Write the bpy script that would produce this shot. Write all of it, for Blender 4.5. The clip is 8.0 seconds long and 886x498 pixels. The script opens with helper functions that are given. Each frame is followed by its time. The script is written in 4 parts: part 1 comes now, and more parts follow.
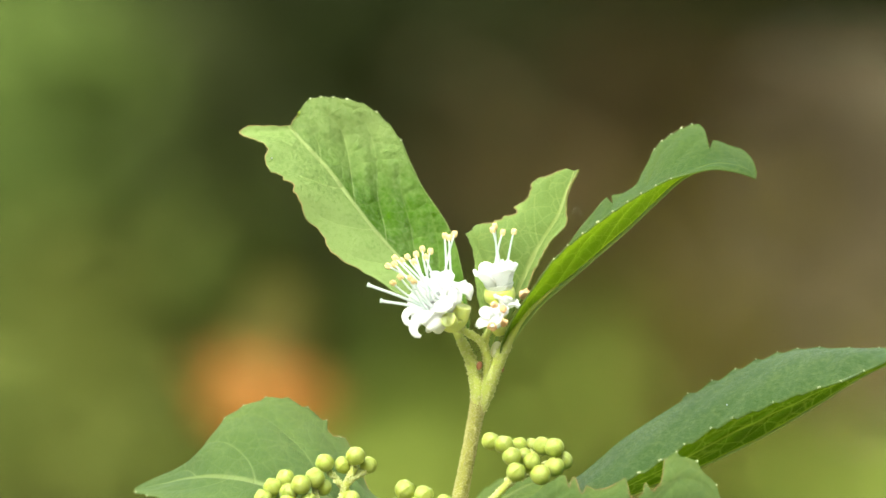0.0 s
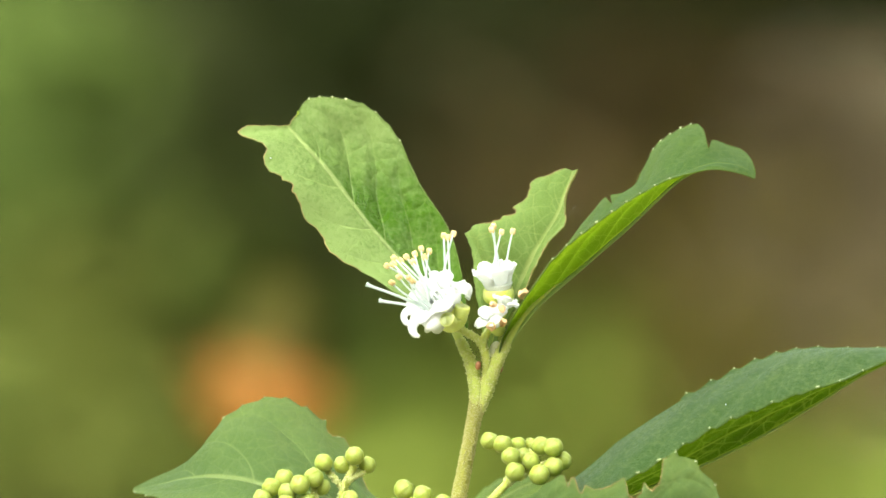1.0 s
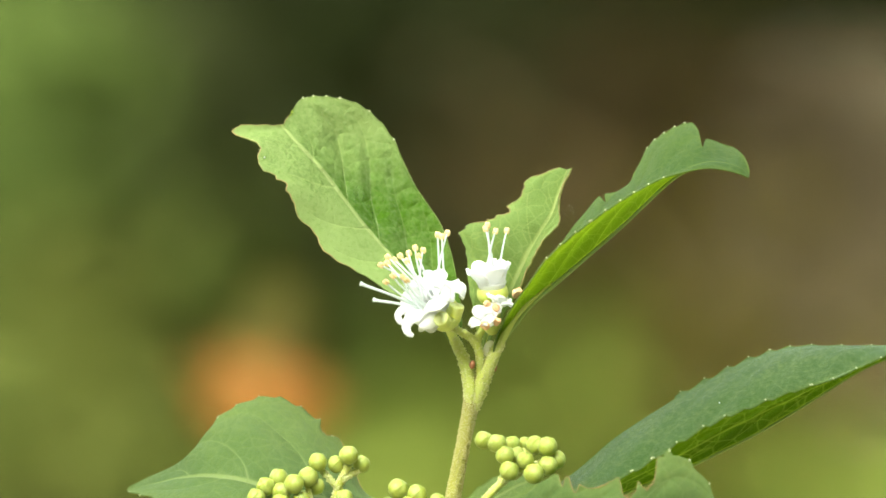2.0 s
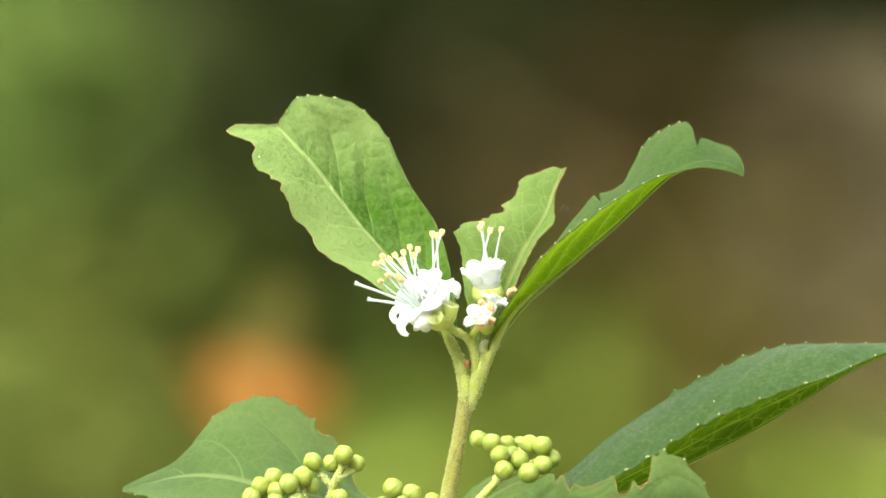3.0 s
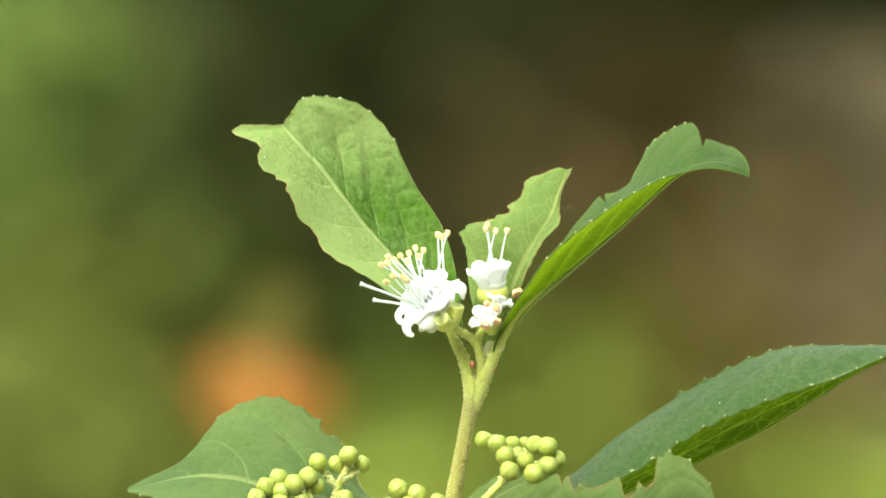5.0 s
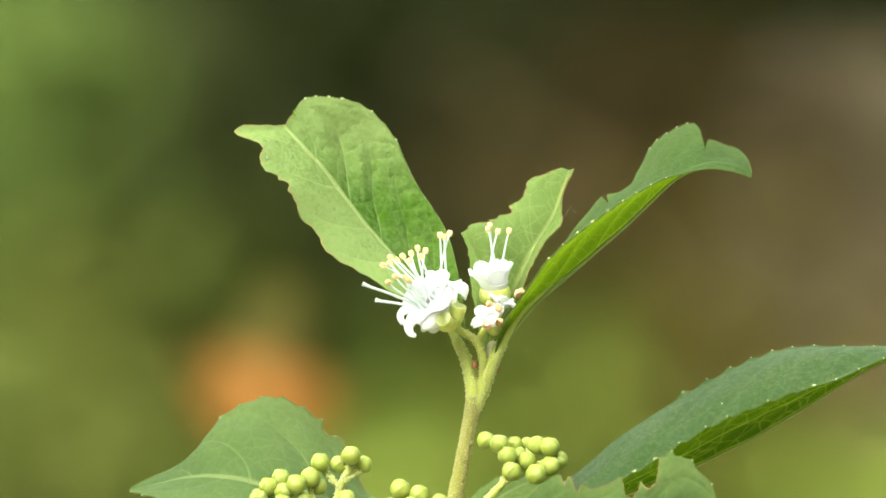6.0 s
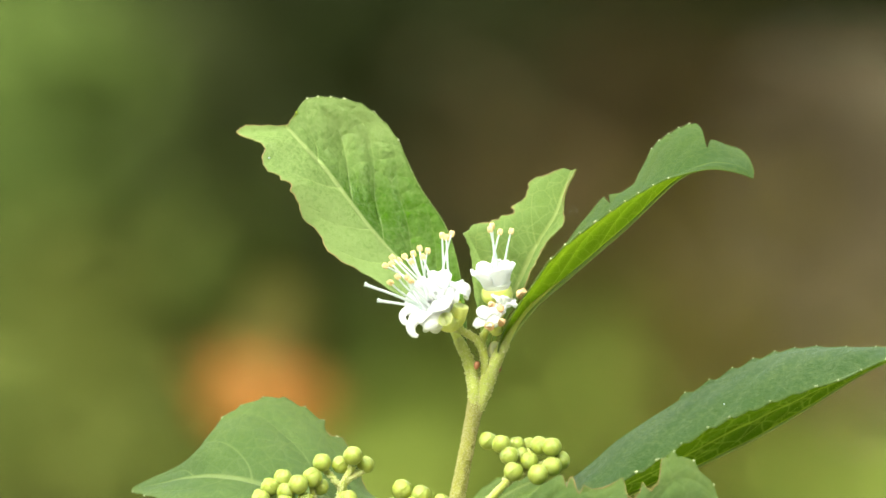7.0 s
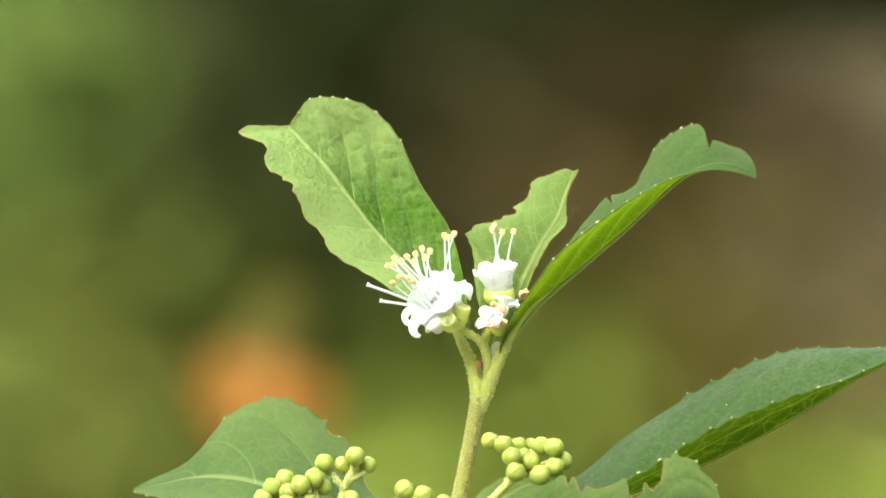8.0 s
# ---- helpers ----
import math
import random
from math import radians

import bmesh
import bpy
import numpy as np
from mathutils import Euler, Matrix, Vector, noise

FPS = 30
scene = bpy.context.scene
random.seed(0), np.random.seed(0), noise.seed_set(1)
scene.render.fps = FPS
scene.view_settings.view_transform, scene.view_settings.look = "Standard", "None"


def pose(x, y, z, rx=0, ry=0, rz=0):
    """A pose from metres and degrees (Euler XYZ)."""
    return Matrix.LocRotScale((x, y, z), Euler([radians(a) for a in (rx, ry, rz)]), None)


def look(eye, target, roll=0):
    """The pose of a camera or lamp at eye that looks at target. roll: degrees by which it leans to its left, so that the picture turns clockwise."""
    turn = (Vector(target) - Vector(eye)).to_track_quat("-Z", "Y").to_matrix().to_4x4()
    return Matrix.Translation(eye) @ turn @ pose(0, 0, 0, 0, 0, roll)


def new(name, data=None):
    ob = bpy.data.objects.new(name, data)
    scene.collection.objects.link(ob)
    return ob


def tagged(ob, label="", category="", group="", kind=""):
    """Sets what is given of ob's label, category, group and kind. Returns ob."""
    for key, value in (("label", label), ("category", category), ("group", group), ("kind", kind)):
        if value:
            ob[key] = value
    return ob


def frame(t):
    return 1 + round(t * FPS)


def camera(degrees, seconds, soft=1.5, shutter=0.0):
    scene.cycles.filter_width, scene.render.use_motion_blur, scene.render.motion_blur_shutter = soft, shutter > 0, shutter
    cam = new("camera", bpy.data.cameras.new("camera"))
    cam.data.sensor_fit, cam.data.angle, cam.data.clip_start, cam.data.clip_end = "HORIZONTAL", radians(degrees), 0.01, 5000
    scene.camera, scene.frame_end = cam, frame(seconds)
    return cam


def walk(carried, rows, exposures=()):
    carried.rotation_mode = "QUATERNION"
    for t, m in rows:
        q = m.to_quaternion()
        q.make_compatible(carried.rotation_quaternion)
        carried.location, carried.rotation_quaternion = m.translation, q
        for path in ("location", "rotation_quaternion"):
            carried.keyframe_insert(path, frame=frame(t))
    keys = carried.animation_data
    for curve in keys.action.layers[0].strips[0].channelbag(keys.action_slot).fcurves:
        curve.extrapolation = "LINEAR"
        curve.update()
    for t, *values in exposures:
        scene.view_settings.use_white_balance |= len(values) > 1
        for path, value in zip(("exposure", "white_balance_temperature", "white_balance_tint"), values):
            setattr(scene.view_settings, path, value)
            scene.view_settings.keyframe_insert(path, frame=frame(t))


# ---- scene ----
# ---- camera: a long lens on a tripod, level, one metre above the ground ----
FOCUS = 1.068
EYE_HEIGHT = 1.0
cam = camera(8.0, 8.0, soft=1.5)
cam.data.dof.use_dof = True
cam.data.dof.focus_distance = FOCUS
cam.data.dof.aperture_fstop = 13.0
STAND = pose(0, 0, EYE_HEIGHT, 90, 0, 0)
walk(cam, [(0.0, STAND), (8.0, STAND)], exposures=((0.0, 1.82, 6700, -4), (8.0, 1.82, 6700, -4)))

# ---- light: bright overcast day ----
world = bpy.data.worlds.new("overcast_sky")
scene.world = world
world.use_nodes = True
sky = world.node_tree.nodes.new("ShaderNodeTexSky")
sky.sky_type = 'NISHITA'
sky.sun_disc = False
sky.sun_elevation = radians(45)
sky.sun_rotation = radians(205)
sky.air_density = 1.0
sky.dust_density = 4.0
back = world.node_tree.nodes["Background"]
back.inputs["Strength"].default_value = 0.15
haze = world.node_tree.nodes.new("ShaderNodeHueSaturation")
haze.inputs["Saturation"].default_value = 0.35
world.node_tree.links.new(sky.outputs["Color"], haze.inputs["Color"])
world.node_tree.links.new(haze.outputs["Color"], back.inputs["Color"])

sun = new("sun", bpy.data.lights.new("sun", 'SUN'))
sun.data.energy = 1.5
sun.data.angle = radians(60)
sun.data.color = (1.0, 0.96, 0.88)
sun.matrix_world = look((-1.5, -2.2, 2.7), (0, 0, 0))


# ---- materials ----
def shader(name):
    m = bpy.data.materials.new(name)
    m.use_nodes = True
    t = m.node_tree
    return m, t, t.nodes["Principled BSDF"], t.nodes["Material Output"]


def math_node(t, op, a, b=None, c=None):
    n = t.nodes.new("ShaderNodeMath")
    n.operation = op
    for i, v in enumerate((a, b, c)):
        if v is None:
            continue
        if isinstance(v, (int, float)):
            n.inputs[i].default_value = v
        else:
            t.links.new(v, n.inputs[i])
    return n.outputs[0]


def ramp(t, value, stops):
    n = t.nodes.new("ShaderNodeValToRGB")
    e = n.color_ramp.elements
    while len(e) < len(stops):
        e.new(0.5)
    for k, (p, c) in zip(e, stops):
        k.position = p
        k.color = (*c, 1) if len(c) == 3 else c
    t.links.new(value, n.inputs[0])
    return n.outputs["Color"]


def blend(t, fac, a, b, mode='MIX'):
    n = t.nodes.new("ShaderNodeMix")
    n.data_type = 'RGBA'
    n.blend_type = mode
    for socket, v in ((n.inputs[0], fac), (n.inputs[6], a), (n.inputs[7], b)):
        if isinstance(v, (int, float)):
            socket.default_value = v
        elif isinstance(v, tuple):
            socket.default_value = (*v, 1)
        else:
            t.links.new(v, socket)
    return n.outputs[2]


def noise_tex(t, scale, detail=4.0, rough=0.55, coords="Object"):
    c = t.nodes.new("ShaderNodeTexCoord")
    n = t.nodes.new("ShaderNodeTexNoise")
    n.inputs["Scale"].default_value = scale
    n.inputs["Detail"].default_value = detail
    n.inputs["Roughness"].default_value = rough
    t.links.new(c.outputs[coords], n.inputs["Vector"])
    return n.outputs["Fac"]


def bump(t, bsdf, height, strength, distance):
    n = t.nodes.new("ShaderNodeBump")
    n.inputs["Strength"].default_value = strength
    n.inputs["Distance"].default_value = distance
    t.links.new(height, n.inputs["Height"])
    t.links.new(n.outputs[0], bsdf.inputs["Normal"])


def smooth_step(t, value, low, high, start=1.0, end=0.0):
    n = t.nodes.new("ShaderNodeMapRange")
    n.interpolation_type = 'SMOOTHSTEP'
    for k, v in ((1, low), (2, high), (3, start), (4, end)):
        n.inputs[k].default_value = v
    t.links.new(value, n.inputs[0])
    return n.outputs[0]


def cell_edges(t, vector, scale, randomness=0.9):
    n = t.nodes.new("ShaderNodeTexVoronoi")
    n.feature = 'DISTANCE_TO_EDGE'
    n.inputs["Scale"].default_value = scale
    n.inputs["Randomness"].default_value = randomness
    t.links.new(vector, n.inputs["Vector"])
    return n.outputs["Distance"]


def leaf_material(name, deep, pale, vein, rough=0.45, through_light=0.3, veins=7, sweep=0.3, arch=1.2, hook=0.10, shift=0.4, edge_pale=0.4, raised=-0.7,
                  gloss=0.4, fuzz=0.03, lean=0.0, net_show=0.25, side_show=0.55, vein_width=0.045, cells=360, rib_thin=22.0, grain=1.0, speckle=0.5, loop=0.0, quilt=1.0, areoles=2100, deepen=0.4, sweep_left=None, shine=0.2):
    """Leaf blade with midrib, arching side veins, a ladder of small veins between them and fine areoles; the uv map runs across (x) and along (y) the blade."""
    m, t, b, out = shader(name)
    uv = t.nodes.new("ShaderNodeUVMap")
    uv.uv_map = "blade"
    sep = t.nodes.new("ShaderNodeSeparateXYZ")
    t.links.new(uv.outputs[0], sep.inputs[0])
    co = t.nodes.new("ShaderNodeTexCoord").outputs["Object"]
    along = sep.outputs[1]
    across = math_node(t, 'ABSOLUTE', math_node(t, 'MULTIPLY_ADD', sep.outputs[0], 2.0, -1.0))
    half = math_node(t, 'GREATER_THAN', sep.outputs[0], 0.5)
    wobble = math_node(t, 'MULTIPLY_ADD', noise_tex(t, 110, 0.0), 0.04, -0.02)
    sweep_left = sweep if sweep_left is None else sweep_left
    slant = math_node(t, 'MULTIPLY_ADD', half, sweep - sweep_left, sweep_left)
    arc = math_node(t, 'ADD', math_node(t, 'MULTIPLY', math_node(t, 'POWER', across, arch), slant), math_node(t, 'MULTIPLY', math_node(t, 'POWER', across, 5.0), hook))
    place = math_node(t, 'ADD', math_node(t, 'SUBTRACT', along, arc), math_node(t, 'MULTIPLY_ADD', half, shift / veins, wobble))
    phase = math_node(t, 'MULTIPLY', place, veins)
    near = math_node(t, 'PINGPONG', phase, 0.5)
    side = math_node(t, 'MULTIPLY', smooth_step(t, near, 0.0, vein_width), math_node(t, 'SUBTRACT', 1.1, across))
    side = math_node(t, 'MULTIPLY', side, smooth_step(t, along, 0.82, 0.97))
    rib = smooth_step(t, math_node(t, 'MULTIPLY', across, rib_thin), 0.3, 1.0)
    if loop:
        ring = math_node(t, 'ABSOLUTE', math_node(t, 'ADD', math_node(t, 'SUBTRACT', across, loop), math_node(t, 'MULTIPLY', math_node(t, 'SUBTRACT', near, 0.25), 0.12)))
        side = math_node(t, 'MAXIMUM', side, smooth_step(t, ring, 0.01, 0.05, 0.9, 0.0))
    gap = cell_edges(t, co, cells)
    netting = smooth_step(t, gap, 0.0, 0.07)
    swell = smooth_step(t, gap, -0.12, 0.5, 0.0, 1.0)
    areole = cell_edges(t, co, areoles)
    mesh = smooth_step(t, areole, 0.0, 0.16)
    blotch = noise_tex(t, 70, 5.0, 0.6)
    mottle = noise_tex(t, 1300, 3.0, 0.6)
    tone = math_node(t, 'MULTIPLY_ADD', math_node(t, 'SUBTRACT', blotch, 0.5), 0.7, math_node(t, 'MULTIPLY', math_node(t, 'POWER', across, 1.5), edge_pale))
    tone = math_node(t, 'ADD', tone, math_node(t, 'MULTIPLY_ADD', mottle, speckle, 0.05 - speckle * 0.5))
    # paler left half and tip: part leaf tone, part light put into the colour
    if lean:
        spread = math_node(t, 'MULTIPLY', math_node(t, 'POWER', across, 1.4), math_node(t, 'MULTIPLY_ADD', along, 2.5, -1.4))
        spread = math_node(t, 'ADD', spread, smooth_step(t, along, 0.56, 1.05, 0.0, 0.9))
        lit_side = t.nodes.new("ShaderNodeClamp")
        t.links.new(math_node(t, 'MAXIMUM', math_node(t, 'SUBTRACT', 1.0, half), spread), lit_side.inputs[0])
        tone = math_node(t, 'ADD', tone, math_node(t, 'MULTIPLY', lit_side.outputs[0], lean))
    shy = smooth_step(t, tone, 0.0, 0.9)
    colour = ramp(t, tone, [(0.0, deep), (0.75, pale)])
    colour = blend(t, math_node(t, 'MULTIPLY', mesh, net_show * 0.45), colour, vein)
    colour = blend(t, math_node(t, 'MULTIPLY', netting, net_show), colour, vein)
    colour = blend(t, math_node(t, 'MULTIPLY', side, side_show), colour, vein)
    colour = blend(t, math_node(t, 'MULTIPLY', rib, 0.85), colour, vein)
    t.links.new(colour, b.inputs["Base Color"])
    b.inputs["Roughness"].default_value = rough
    t.links.new(math_node(t, 'MULTIPLY_ADD', shy, shine, gloss - 0.05), b.inputs["Specular IOR Level"])
    h = math_node(t, 'MULTIPLY', math_node(t, 'ADD', math_node(t, 'ADD', side, rib), math_node(t, 'MULTIPLY', netting, 0.22)), raised)
    h = math_node(t, 'ADD', h, math_node(t, 'MULTIPLY', swell, math_node(t, 'MULTIPLY_ADD', shy, quilt * 0.95, quilt * 0.02)))
    h = math_node(t, 'ADD', h, math_node(t, 'MULTIPLY', mesh, math_node(t, 'MULTIPLY_ADD', shy, -0.16 * grain, -0.08 * grain)))
    h = math_node(t, 'ADD', h, math_node(t, 'MULTIPLY', noise_tex(t, 2600, 4.0, 0.7), math_node(t, 'MULTIPLY_ADD', shy, grain * 0.6, grain * 0.3)))
    bump(t, b, h, 0.6, 0.0005)
    b.inputs["Sheen Weight"].default_value = fuzz
    b.inputs["Sheen Roughness"].default_value = 0.6
    tr = t.nodes.new("ShaderNodeBsdfTranslucent")
    glow = t.nodes.new("ShaderNodeGamma")
    glow.inputs["Gamma"].default_value = deepen
    t.links.new(colour, glow.inputs["Color"])
    t.links.new(blend(t, 1.0, glow.outputs[0], (1.0, 1.0, 0.35), 'MULTIPLY'), tr.inputs["Color"])
    mix = t.nodes.new("ShaderNodeMixShader")
    mix.inputs[0].default_value = through_light
    t.links.new(b.outputs[0], mix.inputs[1])
    t.links.new(tr.outputs[0], mix.inputs[2])
    t.links.new(mix.outputs[0], out.inputs["Surface"])
    return m


def plain_material(name, low, high, scale, rough=0.5, relief=0.0, relief_scale=None, glow_through=0.0, gloss=0.5, soft_depth=0.0, bleed=(1.0, 0.9, 0.35)):
    """Two-tone mottled surface with fine relief, optionally letting light through."""
    m, t, b, out = shader(name)
    n = noise_tex(t, scale, 5.0, 0.6)
    fine = noise_tex(t, scale * 7, 3.0, 0.6)
    value = math_node(t, 'MULTIPLY_ADD', fine, 0.4, math_node(t, 'MULTIPLY', n, 0.6))
    colour = ramp(t, value, [(0.32, low), (0.68, high)])
    t.links.new(colour, b.inputs["Base Color"])
    b.inputs["Roughness"].default_value = rough
    b.inputs["Specular IOR Level"].default_value = gloss
    if soft_depth:
        b.inputs["Subsurface Weight"].default_value = 0.7
        b.inputs["Subsurface Radius"].default_value = bleed
        b.inputs["Subsurface Scale"].default_value = soft_depth
    if relief:
        bump(t, b, noise_tex(t, relief_scale or scale * 5, 4.0), 0.7, relief)
    if glow_through:
        tr = t.nodes.new("ShaderNodeBsdfTranslucent")
        t.links.new(colour, tr.inputs["Color"])
        mix = t.nodes.new("ShaderNodeMixShader")
        mix.inputs[0].default_value = glow_through
        t.links.new(b.outputs[0], mix.inputs[1])
        t.links.new(tr.outputs[0], mix.inputs[2])
        t.links.new(mix.outputs[0], out.inputs["Surface"])
    return m


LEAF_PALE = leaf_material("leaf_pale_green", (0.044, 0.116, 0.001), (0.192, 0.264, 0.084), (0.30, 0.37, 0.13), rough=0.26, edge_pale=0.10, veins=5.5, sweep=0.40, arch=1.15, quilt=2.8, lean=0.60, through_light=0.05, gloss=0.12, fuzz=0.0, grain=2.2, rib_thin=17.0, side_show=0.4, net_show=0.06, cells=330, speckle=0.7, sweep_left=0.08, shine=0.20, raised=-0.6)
LEAF_YOUNG = leaf_material("leaf_young_green", (0.120, 0.205, 0.045), (0.220, 0.320, 0.100), (0.38, 0.44, 0.16), rough=0.5, veins=5, gloss=0.2, fuzz=0.0, through_light=0.35, rib_thin=12.0, grain=2.0, side_show=0.4, cells=420)
LEAF_DEEP = leaf_material("leaf_deep_green", (0.045, 0.118, 0.026), (0.125, 0.205, 0.072), (0.16, 0.24, 0.08), rough=0.45, veins=8, edge_pale=0.3, gloss=0.35, fuzz=0.08, through_light=0.6, net_show=0.25, grain=3.2, speckle=1.2, side_show=0.3, cells=360)
LEAF_BROAD = leaf_material("leaf_broad_green", (0.070, 0.135, 0.032), (0.150, 0.215, 0.060), (0.25, 0.32, 0.12), rough=0.5, veins=5, sweep=0.36, edge_pale=0.35, gloss=0.25, fuzz=0.03, through_light=0.35, speckle=0.9, side_show=0.5, grain=1.6, net_show=0.14, vein_width=0.03, cells=360)
UNDERSIDE = leaf_material("leaf_underside", (0.13, 0.235, 0.014), (0.20, 0.325, 0.026), (0.48, 0.57, 0.15), rough=0.6, through_light=0.80, veins=6, sweep=0.26, arch=1.0, raised=1.0, gloss=0.15, fuzz=0.0, net_show=0.3, side_show=0.75, vein_width=0.04, cells=400, quilt=0.6, deepen=0.36)
UNDERSIDE_LOOPED = leaf_material("leaf_underside_looped_veins", (0.085, 0.18, 0.004), (0.140, 0.26, 0.008), (0.44, 0.55, 0.12), rough=0.6, through_light=0.75, veins=9, sweep=0.30, arch=0.8, raised=1.0, gloss=0.15, fuzz=0.0, net_show=0.38, side_show=0.85, vein_width=0.03, loop=0.50, cells=270, quilt=0.6, deepen=0.75)
LEAF_BLOOM = leaf_material("leaf_bloomed_green", (0.048, 0.104, 0.026), (0.160, 0.222, 0.094), (0.17, 0.24, 0.10), rough=0.38, veins=8, edge_pale=0.1, gloss=0.32, fuzz=0.03, through_light=0.38, net_show=0.2, side_show=0.3, grain=3.2, speckle=2.0, cells=360)
RIB = plain_material("pale_leaf_rib", (0.24, 0.33, 0.085), (0.32, 0.41, 0.13), 300, 0.6, 0.0002, 1200, 0.0, 0.2, 0.0005)
EDGE = plain_material("leaf_edge_green", (0.15, 0.23, 0.045), (0.22, 0.30, 0.08), 300, 0.6, 0.0002, 1200, 0.4, 0.2)
MARGIN = plain_material("dry_leaf_margin", (0.20, 0.135, 0.040), (0.34, 0.27, 0.09), 400, 0.7)
HAIR = plain_material("pale_leaf_hair", (0.40, 0.46, 0.20), (0.52, 0.57, 0.30), 400, 0.6, 0.0, None, 0.4)
GLAND = plain_material("pale_tooth_tip", (0.50, 0.55, 0.25), (0.70, 0.72, 0.42), 500, 0.5)
STEM = plain_material("stem_yellow_green", (0.27, 0.275, 0.045), (0.38, 0.375, 0.09), 260, 0.65, 0.0006, 1500, 0.0, 0.3, 0.0006)
SCURF = plain_material("stem_scurf", (0.36, 0.345, 0.11), (0.52, 0.48, 0.21), 700, 0.8)
DOWN = plain_material("pale_stalk_down", (0.54, 0.57, 0.20), (0.68, 0.69, 0.34), 700, 0.8)
BARK = plain_material("woody_stem_bark", (0.10, 0.08, 0.05), (0.20, 0.16, 0.10), 90, 0.85, 0.001)
PEDICEL = plain_material("pedicel_green", (0.46, 0.52, 0.11), (0.57, 0.61, 0.18), 300, 0.6, 0.0002, 1500, 0.0, 0.3, 0.0006)
BUD = plain_material("flower_bud_green", (0.225, 0.280, 0.040), (0.34, 0.383, 0.105), 620, 0.5, 0.0001, 900, 0.0, 0.4, 0.0035)
CALYX = plain_material("calyx_yellow_green", (0.62, 0.70, 0.15), (0.75, 0.79, 0.27), 260, 0.5, 0.0002, 900, 0.2, 0.4, 0.001)
PETAL = plain_material("white_petal", (0.88, 0.89, 0.88), (0.92, 0.92, 0.92), 300, 0.5, 0.0001, 900, 0.38, 0.4, 0.0018, (1.0, 1.0, 0.95))
FILAMENT = plain_material("white_filament", (0.76, 0.82, 0.80), (0.86, 0.90, 0.88), 500, 0.35, 0.0, None, 0.45)
ANTHER = plain_material("cream_anther", (0.70, 0.47, 0.18), (0.85, 0.68, 0.37), 900, 0.7, 0.0002, 2500)
CREAM = plain_material("cream_bud", (0.74, 0.73, 0.48), (0.84, 0.82, 0.62), 400, 0.5, 0.0001, 900, 0.0, 0.4, 0.001)
WILTED = plain_material("wilted_orange_brown", (0.52, 0.27, 0.10), (0.76, 0.52, 0.30), 700, 0.75)
BROWN_BUD = plain_material("brown_scale", (0.24, 0.09, 0.035), (0.36, 0.15, 0.06), 500, 0.5)


# ---- small geometry tools; plant measures are millimetres from the point of focus ----
FOOT = Vector((-0.020, FOCUS, 0.0))


DEPTH = 0.75


def mm(p):
    """From millimetres round the point of focus to the plant's own space, whose origin is its foot on the ground; depths are drawn in a little."""
    k = 0.001 * (FOCUS * 1000 + DEPTH * p[1]) / (FOCUS * 1000 + p[1])
    return Vector((p[0] * k - FOOT.x, p[1] * 0.001 * DEPTH, p[2] * k + EYE_HEIGHT))


def curve_at(points, s):
    """Point of a smooth curve through the given ones, s from 0 to 1."""
    n = len(points) - 1
    x = min(max(s, 0.0), 1.0) * n
    i = min(int(x), n - 1)
    f = x - i
    p1, p2 = points[i], points[i + 1]
    p0 = points[i - 1] if i > 0 else p1 * 2 - p2
    p3 = points[i + 2] if i + 2 <= n else p2 * 2 - p1
    return 0.5 * ((2 * p1) + (p2 - p0) * f + (2 * p0 - 5 * p1 + 4 * p2 - p3) * f * f + (3 * p1 - p0 - 3 * p2 + p3) * f ** 3)


def part(name, bm, material, parent, label=""):
    """Links a bmesh as one mesh object under a thing or a part."""
    me = bpy.data.meshes.new(name)
    for f in bm.faces:
        f.smooth = True
    bm.to_mesh(me)
    bm.free()
    for m in (material if isinstance(material, (list, tuple)) else [material]):
        me.materials.append(m)
    ob = new(name, me)
    ob.parent = parent
    if label:
        tagged(ob, label)
    return ob


def tube(bm, points, radii, sides=12, steps=40, closed=True):
    """Tapered tube along a smooth curve."""
    r = [Vector((v, 0, 0)) for v in radii]
    rings = []
    ref = Vector((0.13, 0.97, 0.2))
    for i in range(steps + 1):
        s = i / steps
        c = curve_at(points, s)
        t = (curve_at(points, min(s + 0.01, 1)) - curve_at(points, max(s - 0.01, 0))).normalized()
        a = t.cross(ref).normalized()
        b = t.cross(a)
        rad = curve_at(r, s).x
        rings.append([bm.verts.new(c + (a * math.cos(k * math.tau / sides) + b * math.sin(k * math.tau / sides)) * rad) for k in range(sides)])
    for p, q in zip(rings, rings[1:]):
        for k in range(sides):
            bm.faces.new((p[k], p[(k + 1) % sides], q[(k + 1) % sides], q[k]))
    if closed:
        bm.faces.new(rings[0][::-1])
        bm.faces.new(rings[-1])
    return rings


def ball(bm, centre, radius, stretch=1.0, axis=None, u=16, v=10):
    m = Matrix.Translation(centre)
    if axis is not None:
        m = m @ axis.to_track_quat('Z', 'Y').to_matrix().to_4x4()
    m = m @ Matrix.Diagonal((radius, radius, radius * stretch, 1))
    return bmesh.ops.create_uvsphere(bm, u_segments=u, v_segments=v, radius=1.0, matrix=m)


# ---- the flowering shrub ----
shrub = tagged(new("flowering_shrub"), "green flowering shrub with white flowers and unopened buds", "shrub")
shrub.location = FOOT


